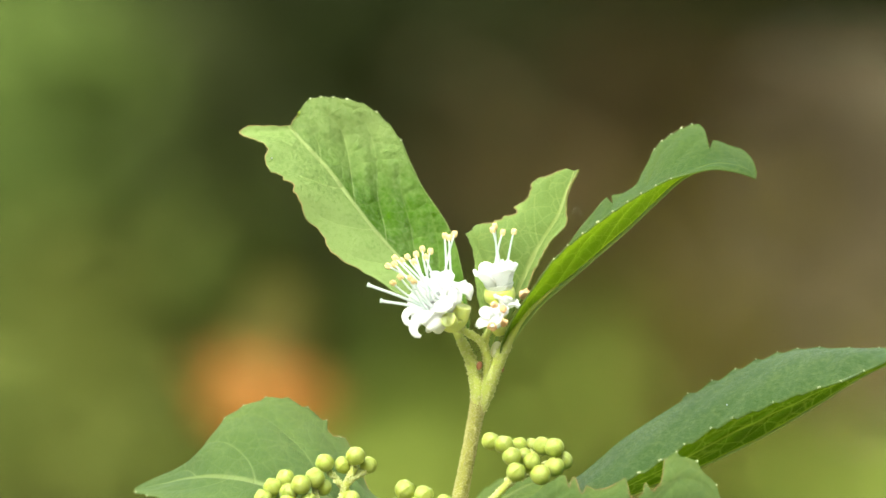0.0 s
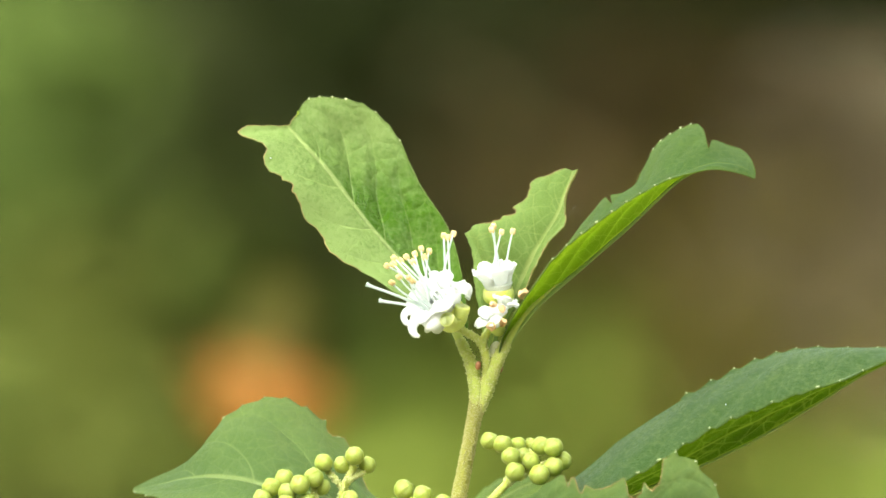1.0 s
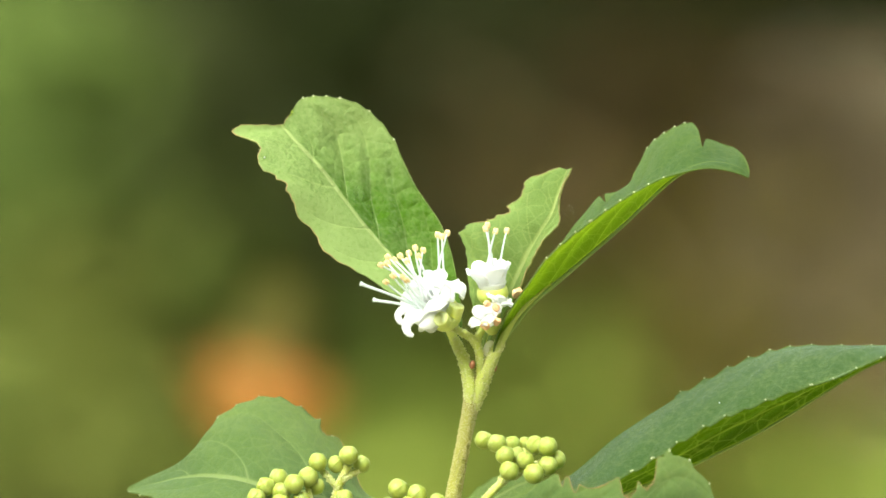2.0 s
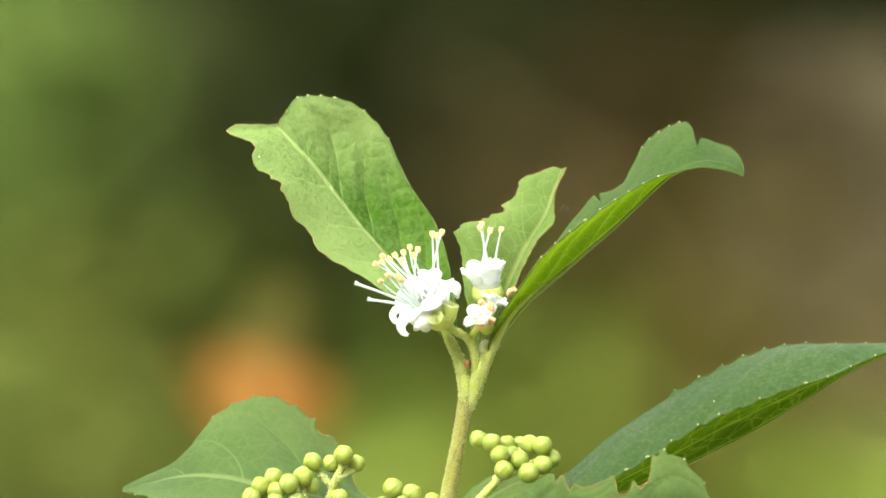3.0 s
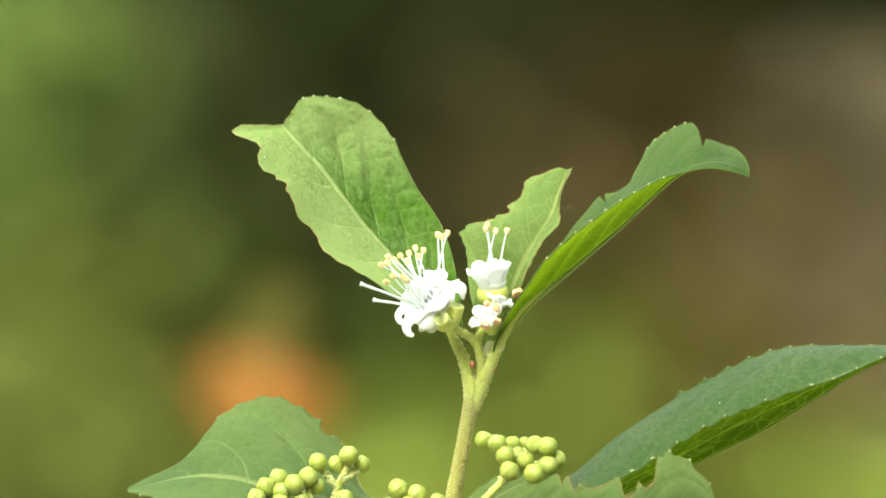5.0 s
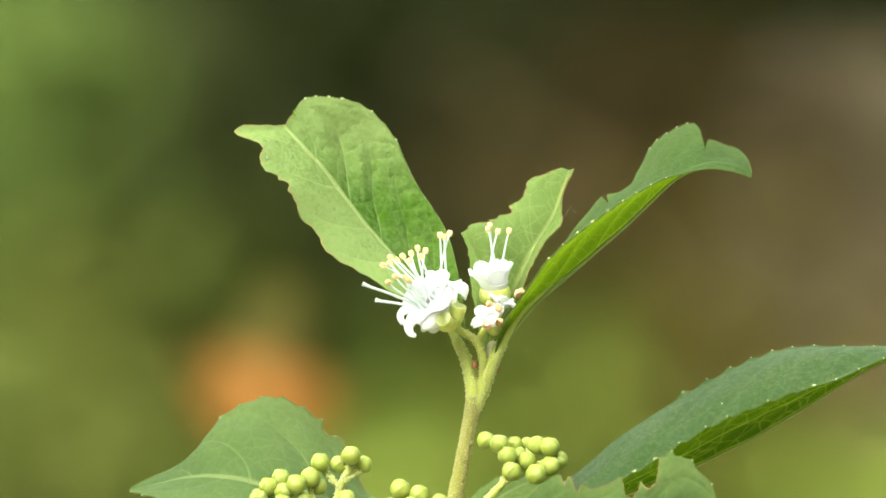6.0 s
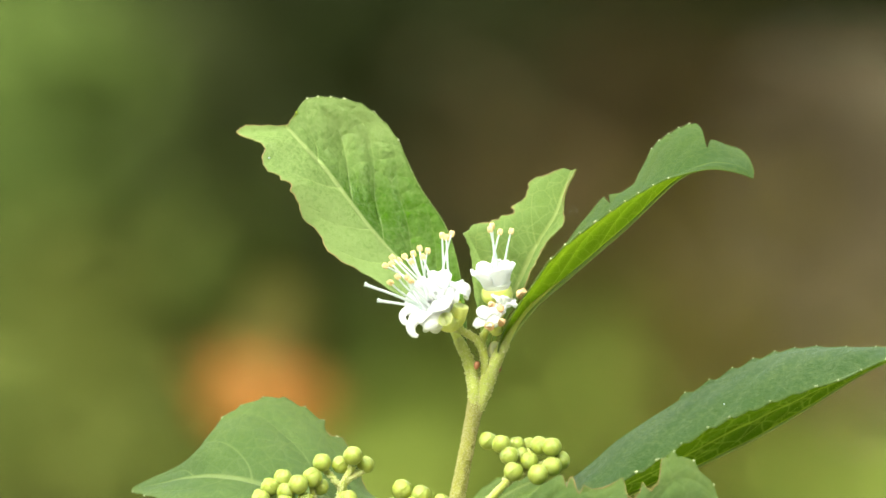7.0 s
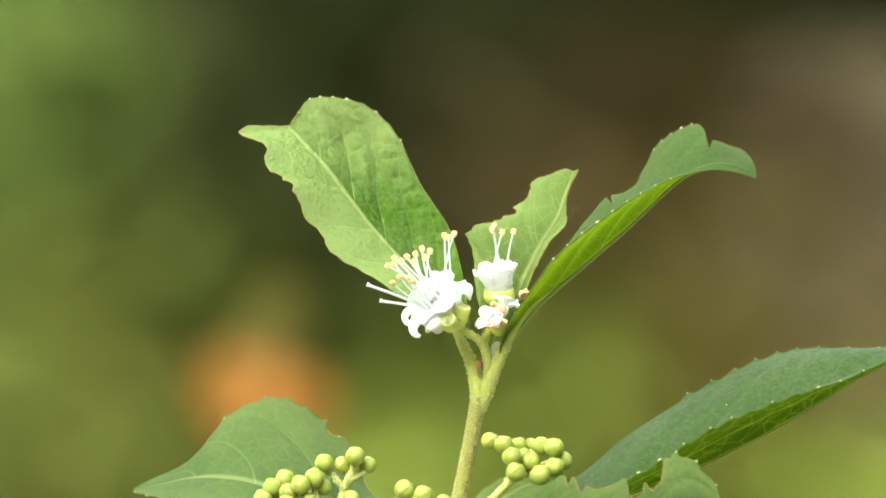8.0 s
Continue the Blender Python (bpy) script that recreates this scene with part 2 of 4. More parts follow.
def leaf(rib, left, right, face, under, teeth=(14, 14), tooth=0.7, bites=(), ragged=(0.0, 0.0), cup=(0.06, 0.06), pucker=(0.05, 0.05),
         thick=0.22, toothed=((0.0, 1.0), (0.0, 1.0)), scallops=8, hairs=(), hook=0.10, shift=0.4, sweep_left=None, label="", glands=True, dry=(), veins=7, sweep=0.22, gland=0.2, rib_size=0.35, dry_end=False, dust=(), arch=1.6):
    """A leaf blade spread from its rib to a left and a right edge, with toothed margins, chewed bites and swelling between the veins."""
    rows, cols = 300, 36
    rib = [mm(p) for p in rib]
    edges = ([mm(p) for p in left], [mm(p) for p in right])
    bm = bmesh.new()
    uv = bm.loops.layers.uv.new("blade")
    grid, tips, rims, outs, mids = [], [], ([], []), ([], []), []
    wide = [[0.5] * (2 * cols + 1) for _ in range(rows + 1)]
    line = [curve_at(rib, i / rows) for i in range(rows + 1)]
    run = [0.0]
    for a, b in zip(line, line[1:]):
        run.append(run[-1] + (b - a).length)
    run = [v / run[-1] for v in run]
    for i in range(rows + 1):
        s = i / rows
        c = line[i]
        t = (curve_at(rib, min(s + 0.01, 1)) - curve_at(rib, max(s - 0.01, 0))).normalized()
        row = [None] * (2 * cols + 1)
        for k in (0, 1):
            e = curve_at(edges[k], s) - c
            width = max(e.length, 1e-6)
            n = (t.cross(e) if k == 0 else e.cross(t)).normalized()
            f = (s * teeth[k]) % 1.0
            grow = tooth * 0.001 * (f ** 1.4 if f < 0.85 else (1 - f) / 0.15 * 0.72) / width if teeth[k] and toothed[k][0] < s < toothed[k][1] else 0.0
            full = 1.0 + min(grow, 0.2)
            scallop = abs(math.sin(math.pi * (s * scallops + 1.2 * noise.noise(Vector((s * 5, k * 7.3, 1.7))))))
            full += ragged[k] * (0.7 - 1.5 * scallop * (0.6 + 0.8 * noise.noise(Vector((s * 11, k * 5.1, 4.4)))) + 0.5 * noise.noise(Vector((s * 45, k * 3.1, 8.2))))
            for b_side, b_s, b_w, b_d, *b_p in bites:
                if b_side == k and not (len(b_p) > 1 and s < b_s):
                    d = abs(s - b_s) / b_w
                    if d < 1:
                        full -= b_d * (1 - d ** (b_p[0] if b_p else 3)) * (0.9 + 0.2 * noise.noise(Vector((s * 60, b_s * 9, 0))))
            full = max(full, 0.04)
            for j in range(1, cols + 1):
                x = j / cols
                q = x * full
                lift = cup[k] * math.sin(math.pi * min(q, 1.0)) * width * min(1.0, (1 - run[i]) / 0.15)
                phase = (run[i] - (sweep if k or sweep_left is None else sweep_left) * q ** arch - hook * q ** 5) * veins + k * shift
                lift += pucker[k] * 0.008 * math.sin(math.pi * min(q, 1)) * (abs(math.sin(math.pi * phase)) - 0.6) * min(width / 0.012, 1) * min(1.0, (1 - run[i]) / 0.1)
                lift += 0.0003 * noise.noise(c * 140 + e * q * 140)
                row[cols + (j if k else -j)] = bm.verts.new(c + e * q + n * lift)
                wide[i][cols + (j if k else -j)] = 0.5 + (0.5 if k else -0.5) * min(q, 1.0)
            rim = row[cols + (cols if k else -cols)].co.copy()
            rims[k].append(rim)
            outs[k].append(e.normalized())
            if teeth[k] and toothed[k][0] < s < toothed[k][1] and 0.80 < f <= 0.80 + teeth[k] / rows and full > 0.93:
                tips.append(rim)
        row[cols] = bm.verts.new(c)
        up = (curve_at(edges[1], s) - curve_at(edges[0], s)).cross(t).normalized()
        bow = (curve_at(edges[1], s) + curve_at(edges[0], s)) * 0.5 - c
        mids.append((c, (up + bow * min(1.0, 1.0 / max(bow.length, 1e-6)) * 0.8).normalized()))
        grid.append(row)
    for i in range(rows):
        for j in range(2 * cols):
            f = bm.faces.new((grid[i][j], grid[i][j + 1], grid[i + 1][j + 1], grid[i + 1][j]))
            for l, (a, b) in zip(f.loops, ((i, j), (i, j + 1), (i + 1, j + 1), (i + 1, j))):
                l[uv].uv = (wide[a][b], run[a])
    if dry_end:
        for i in range(rows - 14, rows + 1):
            for j, v in enumerate(grid[i]):
                v.co += (line[-1] - line[-8]).normalized() * 0.0002 * noise.noise(Vector((j * 0.21, 2.2, 0.4))) * ((i - rows + 14) / 14) ** 2
    specks = {(j, at): grid[int(at * rows)][cols + j].co.copy() + Vector((0, -0.0001, 0)) for j, at in dust}
    end_row = [v.co.copy() for v in grid[-1]]
    ob = part("leaf", bm, [face, under], shrub, label)
    solid = ob.modifiers.new("thickness", 'SOLIDIFY')
    solid.thickness = thick * 0.001
    solid.offset = -1
    solid.material_offset = 1
    if glands and tips:
        g = bmesh.new()
        for p in tips:
            ball(g, p, gland * 0.001, u=8, v=6)
        tagged(part("margin_glands", g, GLAND, ob, "pale glandular tooth tips"), kind="stuff")
    g = bmesh.new()
    keel = [mid - up * rib_size * 0.0009 for mid, up in mids]
    tube(g, keel, [rib_size * 0.001, rib_size * 0.0009, rib_size * 0.0008, rib_size * 0.0006, rib_size * 0.0003], sides=8, steps=60)
    part("midrib", g, RIB, ob, "pale raised midrib")
    if dry_end:
        g = bmesh.new()
        tube(g, end_row, [0.00008, 0.00005, 0.00004, 0.00005, 0.00004], sides=6, steps=len(end_row) * 3)
        part("dry_margin", g, MARGIN, ob, "dry yellow-brown chewed margin")
    for k, s0, s1, count in hairs:
        g = bmesh.new()
        rng = random.Random(count + k)
        for _ in range(count):
            i = int(rng.uniform(s0, s1) * rows)
            o, p = outs[k][i], rims[k][i]
            d = (o + Vector((rng.gauss(0, 0.35), rng.gauss(0, 0.5), rng.gauss(0, 0.35)))).normalized()
            a = d.orthogonal().normalized() * 0.000028
            c = d.cross(a)
            v = [g.verts.new(p - o * 0.0001 + q) for q in (a, -0.5 * a + 0.87 * c, -0.5 * a - 0.87 * c, d * rng.uniform(0.0002, 0.0005))]
            for f in ((0, 1, 3), (1, 2, 3), (2, 0, 3)):
                g.faces.new([v[n] for n in f])
        tagged(part("margin_hairs", g, HAIR, ob, "fine pale hairs on the margin"), kind="stuff")
    for j, at in dust:
        g = bmesh.new()
        ball(g, specks[(j, at)], 0.00015, 0.8, Vector((0.3, -0.5, 0.6)), u=8, v=6)
        part("pollen_grain", g, PETAL, ob, "stray white pollen grain")
    for k in (0, 1):
        if not any(d[0] == k for d in dry):
            g = bmesh.new()
            tube(g, rims[k], [0.00007, 0.00007, 0.00007], sides=6, steps=rows)
            part("margin", g, EDGE, ob, "thin pale leaf margin")
    for k, s0, s1 in dry:
        seg = [rims[k][i] for i in range(int(s0 * rows), int(s1 * rows) + 1)]
        g = bmesh.new()
        tube(g, seg, [0.00004, 0.00010, 0.00005, 0.00011, 0.00004, 0.00008, 0.00005, 0.00010, 0.00004], sides=6, steps=len(seg) * 2)
        part("dry_margin", g, MARGIN, ob, "dry yellow-brown chewed margin")
    return ob


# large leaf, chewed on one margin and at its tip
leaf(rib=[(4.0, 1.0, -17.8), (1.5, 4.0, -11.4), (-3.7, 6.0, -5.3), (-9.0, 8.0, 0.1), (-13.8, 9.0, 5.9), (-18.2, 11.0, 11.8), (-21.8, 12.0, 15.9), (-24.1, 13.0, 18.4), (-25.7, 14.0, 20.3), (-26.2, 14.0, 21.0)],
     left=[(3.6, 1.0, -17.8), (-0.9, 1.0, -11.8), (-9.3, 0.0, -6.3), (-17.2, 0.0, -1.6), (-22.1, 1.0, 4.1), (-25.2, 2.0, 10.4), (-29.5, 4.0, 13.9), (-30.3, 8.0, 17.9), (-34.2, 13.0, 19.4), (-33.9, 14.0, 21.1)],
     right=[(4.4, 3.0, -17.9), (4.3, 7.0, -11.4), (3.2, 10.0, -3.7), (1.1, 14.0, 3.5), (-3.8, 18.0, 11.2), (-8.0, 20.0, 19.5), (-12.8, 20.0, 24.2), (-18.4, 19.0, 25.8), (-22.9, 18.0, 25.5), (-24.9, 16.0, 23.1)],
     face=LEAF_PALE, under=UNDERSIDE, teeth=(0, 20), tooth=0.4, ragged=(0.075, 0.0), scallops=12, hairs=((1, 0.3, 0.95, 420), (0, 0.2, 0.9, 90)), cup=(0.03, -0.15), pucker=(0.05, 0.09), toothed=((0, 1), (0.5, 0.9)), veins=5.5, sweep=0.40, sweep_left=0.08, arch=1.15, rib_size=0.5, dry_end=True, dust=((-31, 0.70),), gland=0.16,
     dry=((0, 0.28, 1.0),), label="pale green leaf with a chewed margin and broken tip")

# small leaf with its upper part eaten away
leaf(rib=[(7.8, 2.0, -19.0), (9.2, 4.0, -14.2), (13.1, 6.0, -6.6), (15.3, 7.0, -1.8), (17.0, 8.0, 1.2), (19.6, 9.0, 5.5), (20.9, 11.0, 9.2), (22.4, 13.0, 13.3)],
     left=[(7.6, 2.0, -19.0), (6.1, 5.0, -9.6), (4.9, 8.0, -0.4), (4.4, 9.0, 3.4), (8.9, 11.0, 4.6), (12.5, 13.0, 7.0), (15.6, 15.0, 11.4), (21.0, 15.0, 13.8)],
     right=[(8.0, 1.0, -19.0), (9.8, 2.0, -14.2), (14.1, 4.0, -6.5), (16.2, 5.0, -2.1), (17.8, 6.0, 0.6), (21.0, 7.0, 4.7), (20.9, 9.0, 8.9), (23.2, 12.0, 13.7)],
     face=LEAF_YOUNG, under=UNDERSIDE, teeth=(0, 0), bites=((0, 0.675, 0.035, 0.17, 2), (0, 0.79, 0.05, 0.12), (0, 0.925, 0.03, 0.10), (1, 0.785, 0.05, 0.45, 2)), ragged=(0.05, 0.20), scallops=9, hairs=((1, 0.2, 1.0, 160), (0, 0.1, 1.0, 90)), cup=(0.05, 0.0), pucker=(0.10, 0.10), veins=5,
     dry=((1, 0.25, 1.0), (0, 0.5, 1.0)), label="small light green leaf with half its blade eaten")

# narrow leaf folded along its rib, tip curling over
leaf(rib=[(9.1, -2.0, -19.4), (11.0, -3.0, -15.4), (15.5, -4.0, -9.5), (20.8, -4.0, -4.9), (25.9, -3.0, -0.5), (30.8, -2.0, 3.7), (35.6, 0.0, 8.2), (40.1, 2.0, 12.1), (44.8, 4.0, 14.2), (48.9, 6.0, 14.4), (51.7, 7.0, 13.5), (53.2, 8.0, 12.1)],
     left=[(8.9, -1.0, -19.4), (10.7, 1.0, -15.4), (14.7, 4.0, -8.5), (19.6, 8.0, -1.6), (24.9, 11.0, 5.3), (28.3, 13.0, 9.3), (33.2, 15.0, 11.9), (37.4, 17.0, 18.1), (44.0, 18.0, 21.3), (49.9, 16.0, 17.8), (52.3, 13.0, 15.8), (53.3, 9.0, 13.1)],
     right=[(9.3, -3.0, -19.4), (10.0, -7.0, -15.3), (13.8, -12.0, -8.2), (18.9, -14.0, -1.5), (23.7, -14.0, 2.7), (28.8, -13.0, 6.4), (33.6, -10.0, 9.5), (38.7, -4.0, 12.0), (44.4, 1.0, 13.3), (48.9, 4.0, 13.1), (51.6, 6.0, 12.5), (53.1, 7.0, 11.9)],
     face=LEAF_DEEP, under=UNDERSIDE, teeth=(42, 22), tooth=0.6, bites=((0, 0.452, 0.009, 0.34, 1.0), (0, 0.505, 0.055, 0.22, 2), (0, 0.742, 0.016, 0.34, 1.0), (0, 0.740, 0.105, 0.42, 1.3, 1)), toothed=((0.60, 0.735), (0.23, 0.66)), gland=0.19, rib_size=0.45, cup=(0.02, 0.10), hairs=((0, 0.1, 0.75, 260), (1, 0.05, 0.7, 120)), sweep=0.26, arch=1.0, pucker=(0.05, 0.06),
     veins=6, label="narrow dark green leaf folded along its rib")

# long leaf folded along its rib, reaching out sideways
leaf_long = leaf(rib=[(0.2, -2.0, -53.1), (11.0, -4.0, -49.3), (21.4, -6.0, -44.9), (31.8, -8.0, -40.7), (41.9, -9.0, -36.6), (48.7, -9.0, -33.4), (55.4, -8.0, -30.0), (63.0, -7.0, -25.5), (70.7, -5.0, -20.9), (77.5, -3.0, -18.1), (85.3, 0.0, -16.3)],
     left=[(0.0, 0.0, -52.9), (6.3, 2.0, -48.1), (14.0, 4.0, -43.9), (21.6, 6.0, -39.4), (30.3, 8.0, -32.6), (39.0, 10.0, -26.9), (47.7, 11.0, -22.0), (56.0, 12.0, -18.5), (63.7, 12.0, -16.9), (74.5, 8.0, -17.0), (85.4, 1.0, -16.1)],
     right=[(0.4, -3.0, -53.5), (11.4, -8.0, -49.3), (20.8, -14.0, -44.3), (29.6, -18.0, -38.8), (37.0, -20.0, -34.7), (45.4, -20.0, -29.6), (52.0, -19.0, -26.7), (59.6, -17.0, -24.0), (67.4, -13.0, -21.5), (75.7, -8.0, -18.2), (85.3, 0.0, -16.4)],
     face=LEAF_BLOOM, under=UNDERSIDE_LOOPED, teeth=(22, 20), cup=(0.10, 0.06), veins=9, pucker=(0.035, 0.035), rib_size=0.36, sweep=0.30, arch=0.8, hairs=((0, 0.1, 0.95, 160),), dust=((-18, 0.56), (20, 0.69)), tooth=1.4, gland=0.18, toothed=((0.52, 0.92), (0.3, 0.95)), label="long dark green leaf folded along its rib")

# broad leaf reaching out low on the other side
leaf(rib=[(-0.9, 6.0, -53.5), (-8.0, 4.0, -47.2), (-15.7, 2.0, -43.3), (-23.3, 1.0, -40.9), (-29.9, 0.0, -39.9), (-35.6, 3.0, -38.8), (-41.7, 9.0, -38.8), (-47.0, 18.0, -40.0), (-53.5, 30.0, -41.9)],
     left=[(-0.9, 5.0, -53.9), (-9.9, -4.0, -51.6), (-17.4, -10.0, -50.4), (-24.8, -13.0, -48.8), (-31.4, -14.0, -47.4), (-37.1, -10.0, -45.6), (-43.1, -1.0, -43.7), (-48.6, 12.0, -42.3), (-53.6, 30.0, -42.0)],
     right=[(-0.7, 7.0, -53.2), (-6.2, 12.0, -44.7), (-12.5, 16.0, -41.5), (-15.1, 20.0, -34.8), (-20.8, 22.0, -29.3), (-28.6, 23.0, -25.8), (-36.8, 20.0, -28.7), (-42.5, 18.0, -35.6), (-53.4, 30.0, -41.4)],
     face=LEAF_BROAD, under=UNDERSIDE, teeth=(15, 18), gland=0.13, bites=((1, 0.455, 0.03, 0.10),), cup=(0.02, 0.05), veins=5, sweep=0.36, arch=1.2, pucker=(0.06, 0.06), tooth=0.9, toothed=((0, 1), (0.4, 0.85)), dry=((1, 0.25, 0.47),),
     label="broad mid-green leaf with a nibbled margin")

# torn leaf at the front
leaf(rib=[(0.6, -10.0, -53.5), (8.1, -14.0, -51.1), (15.6, -17.0, -49.1), (21.1, -21.0, -47.7), (25.7, -23.0, -47.0), (30.3, -25.0, -46.2), (34.9, -26.0, -45.6), (39.6, -27.0, -45.2), (43.3, -27.0, -45.2), (47.9, -27.0, -45.8)],
     left=[(0.4, -9.0, -53.2), (6.4, -14.0, -47.8), (13.9, -18.0, -41.5), (20.2, -21.0, -37.4), (25.4, -23.0, -39.8), (30.0, -24.0, -37.9), (34.2, -25.0, -35.8), (38.7, -26.0, -34.1), (43.8, -26.0, -38.0), (48.0, -27.0, -45.6)],
     right=[(0.8, -10.0, -53.9), (9.0, -20.0, -55.1), (16.4, -26.0, -55.7), (21.8, -30.0, -55.9), (26.4, -32.0, -55.8), (31.0, -32.0, -54.9), (35.6, -33.0, -53.4), (40.3, -31.0, -51.7), (44.3, -29.0, -49.0), (48.0, -27.0, -46.0)],
     face=LEAF_BROAD, under=UNDERSIDE, teeth=(14, 12), tooth=1.0, gland=0.17, toothed=((0.75, 1), (0.2, 1)), bites=((0, 0.347, 0.012, 0.22, 1.0), (0, 0.388, 0.018, 0.24, 1.5), (0, 0.638, 0.082, 0.27, 6), (0, 0.600, 0.036, 0.22, 3), (0, 0.685, 0.040, 0.20, 3)), ragged=(0.03, 0.0), veins=7,
     dry=((0, 0.33, 0.74),), label="torn light green leaf with ragged bites")

# small leaf behind the bud cluster
leaf(rib=[(0.4, 20.0, -54.7), (5.0, 26.0, -47.7), (9.4, 30.0, -44.0), (14.3, 32.0, -41.1), (17.8, 32.0, -39.9)],
     left=[(0.2, 20.0, -54.4), (3.5, 30.0, -45.9), (8.0, 36.0, -41.5), (13.4, 38.0, -39.2), (17.8, 33.0, -39.8)],
     right=[(0.6, 18.0, -54.9), (6.9, 22.0, -49.0), (11.8, 24.0, -46.2), (16.2, 27.0, -43.4), (17.8, 31.0, -40.1)],
     face=LEAF_YOUNG, under=UNDERSIDE, teeth=(8, 8), label="small soft green leaf behind the buds", veins=5, glands=False)

# stem down to the ground
bm = bmesh.new()
stem_line = [mm(p) for p in ((7.0, 0.0, -21.6), (6.3, 0.0, -24.7), (5.3, 0.0, -29.4), (4.1, 0.0, -35.6), (2.6, 0.0, -42.8), (0.6, 0.0, -49.4), (-0.9, 0.0, -55.2))]
stem_width = [0.0016, 0.0014, 0.00112, 0.00112, 0.00125, 0.0015, 0.0024]
tube(bm, stem_line, stem_width, sides=20, steps=120)
stem = part("stem", bm, STEM, shrub, "yellow-green scurfy young stem")
bm = bmesh.new()
tube(bm, [mm((-0.9, 0.0, -55.2)), mm((-5, 1, -150)), mm((-14, -2, -420)), mm((-17, 2, -720)), mm((-20, 0, -1010))], [0.0024, 0.0035, 0.005, 0.007, 0.010], sides=14, steps=60)
part("woody_stem", bm, BARK, shrub, "brown woody lower stem")


def scurf(points, radii, count, size, seed, reach=1.0):
    """Scurfy star hairs on a stem's skin: small knobs, some on short stalks that stand off."""
    rng = random.Random(seed)
    bm = bmesh.new()
    r = [Vector((v, 0, 0)) for v in radii]
    tri = [Vector(p) for p in ((1, 0, -0.4), (-0.5, 0.87, -0.4), (-0.5, -0.87, -0.4), (0, 0, 1.1), (0.45, 0.75, 0.45), (-0.9, 0, 0.45), (0.45, -0.75, 0.45))]
    faces = ((0, 4, 6), (0, 1, 4), (1, 5, 4), (1, 2, 5), (2, 6, 5), (2, 0, 6), (4, 5, 3), (5, 6, 3), (6, 4, 3))
    for _ in range(count):
        s = rng.random() * reach
        c = curve_at(points, s)
        t = (curve_at(points, min(s + 0.01, 1)) - curve_at(points, max(s - 0.01, 0))).normalized()
        d = Matrix.Rotation(rng.random() * math.tau, 3, t) @ t.orthogonal().normalized()
        big = size * rng.choice((0.7, 0.9, 1.1, 1.5))
        m = Matrix.Translation(c + d * (curve_at(r, s).x + big * rng.uniform(-0.3, 0.7))) @ (d + Vector((rng.gauss(0, 0.4), rng.gauss(0, 0.4), rng.gauss(0, 0.4)))).to_track_quat('Z', 'Y').to_matrix().to_4x4() @ Matrix.Diagonal((big, big, big * rng.uniform(0.8, 2.0), 1))
        v = [bm.verts.new(m @ p) for p in tri]
        for f in faces:
            bm.faces.new([v[k] for k in f])
    return bm


tagged(part("scurf", scurf(stem_line, stem_width, 7000, 0.000092, 5), SCURF, stem, "pale scurfy hairs"), kind="stuff")


def twig(name, points, radii, parent, grains=60, label="", reach=1.0):
    pts = [mm(p) for p in points]
    bm = bmesh.new()
    tube(bm, pts, radii, sides=12, steps=40)
    ob = part(name, bm, PEDICEL, parent, label)
    if grains:
        tagged(part("scurf", scurf(pts, radii, grains, 0.0001, len(points) + grains, reach), DOWN, ob, "pale scurfy hairs"), kind="stuff")
    return ob


twig("petiole", [(5.9, 0.0, -27.3), (5.8, -1.0, -23.7), (5.1, -1.0, -20.1), (3.9, 0.0, -17.1), (2.4, 1.5, -14.2), (0.6, 3.6, -10.8), (-3.4, 5.4, -6.0)], [0.0009, 0.0012, 0.00105, 0.0009, 0.00075, 0.0005, 0.0003], shrub, 900, reach=0.6)
twig("petiole", [(6.3, 0.0, -27.3), (7.4, -1.0, -23.7), (8.8, -3.0, -20.0), (10.1, -4.0, -17.2), (11.7, -4.0, -14.1), (14.0, -4.3, -10.9), (17.9, -4.3, -7.2), (23.1, -3.5, -2.6)], [0.0009, 0.0013, 0.00115, 0.00095, 0.0007, 0.00045, 0.0003, 0.0002], shrub, 900, reach=0.5)
twig("peduncle", [(7.6, -2.0, -21.3), (7.4, -4.0, -18.4), (6.4, -5.0, -15.6), (4.2, -6.0, -14.1), (2.1, -6.0, -13.0)], [0.0008, 0.0007, 0.0007, 0.0006, 0.0006], shrub, 420)
twig("peduncle", [(6.8, -5.0, -16.2), (7.2, -4.0, -14.9), (8.0, -2.0, -13.4), (8.6, -1.0, -12.1)], [0.0007, 0.00065, 0.0006, 0.0006], shrub, 50)
twig("peduncle", [(8.0, -2.0, -13.2), (9.0, 0.0, -10.9), (9.3, 0.0, -8.5)], [0.0006, 0.0006, 0.0007], shrub, 0)

# brown bud scales in the forks
for name, c, r, st in (("bud_scale", (6.1, -4.0, -19.6), 0.0005, 1.5), ("bud_scale", (10.0, -3.0, -20.2), 0.0003, 1.9)):
    bm = bmesh.new()
    ball(bm, mm(c), r, st, Vector((0.2, 0, 1)))
    part(name, bm, BROWN_BUD, shrub, "small brown bud scale in the fork")
bm = bmesh.new()
ball(bm, mm((8.9, -2.5, -16.9)), 0.0009, 1.6, Vector((0.35, 0, 1)))
part("young_bud", bm, CREAM, shrub, "pale cream young bud in the fork")


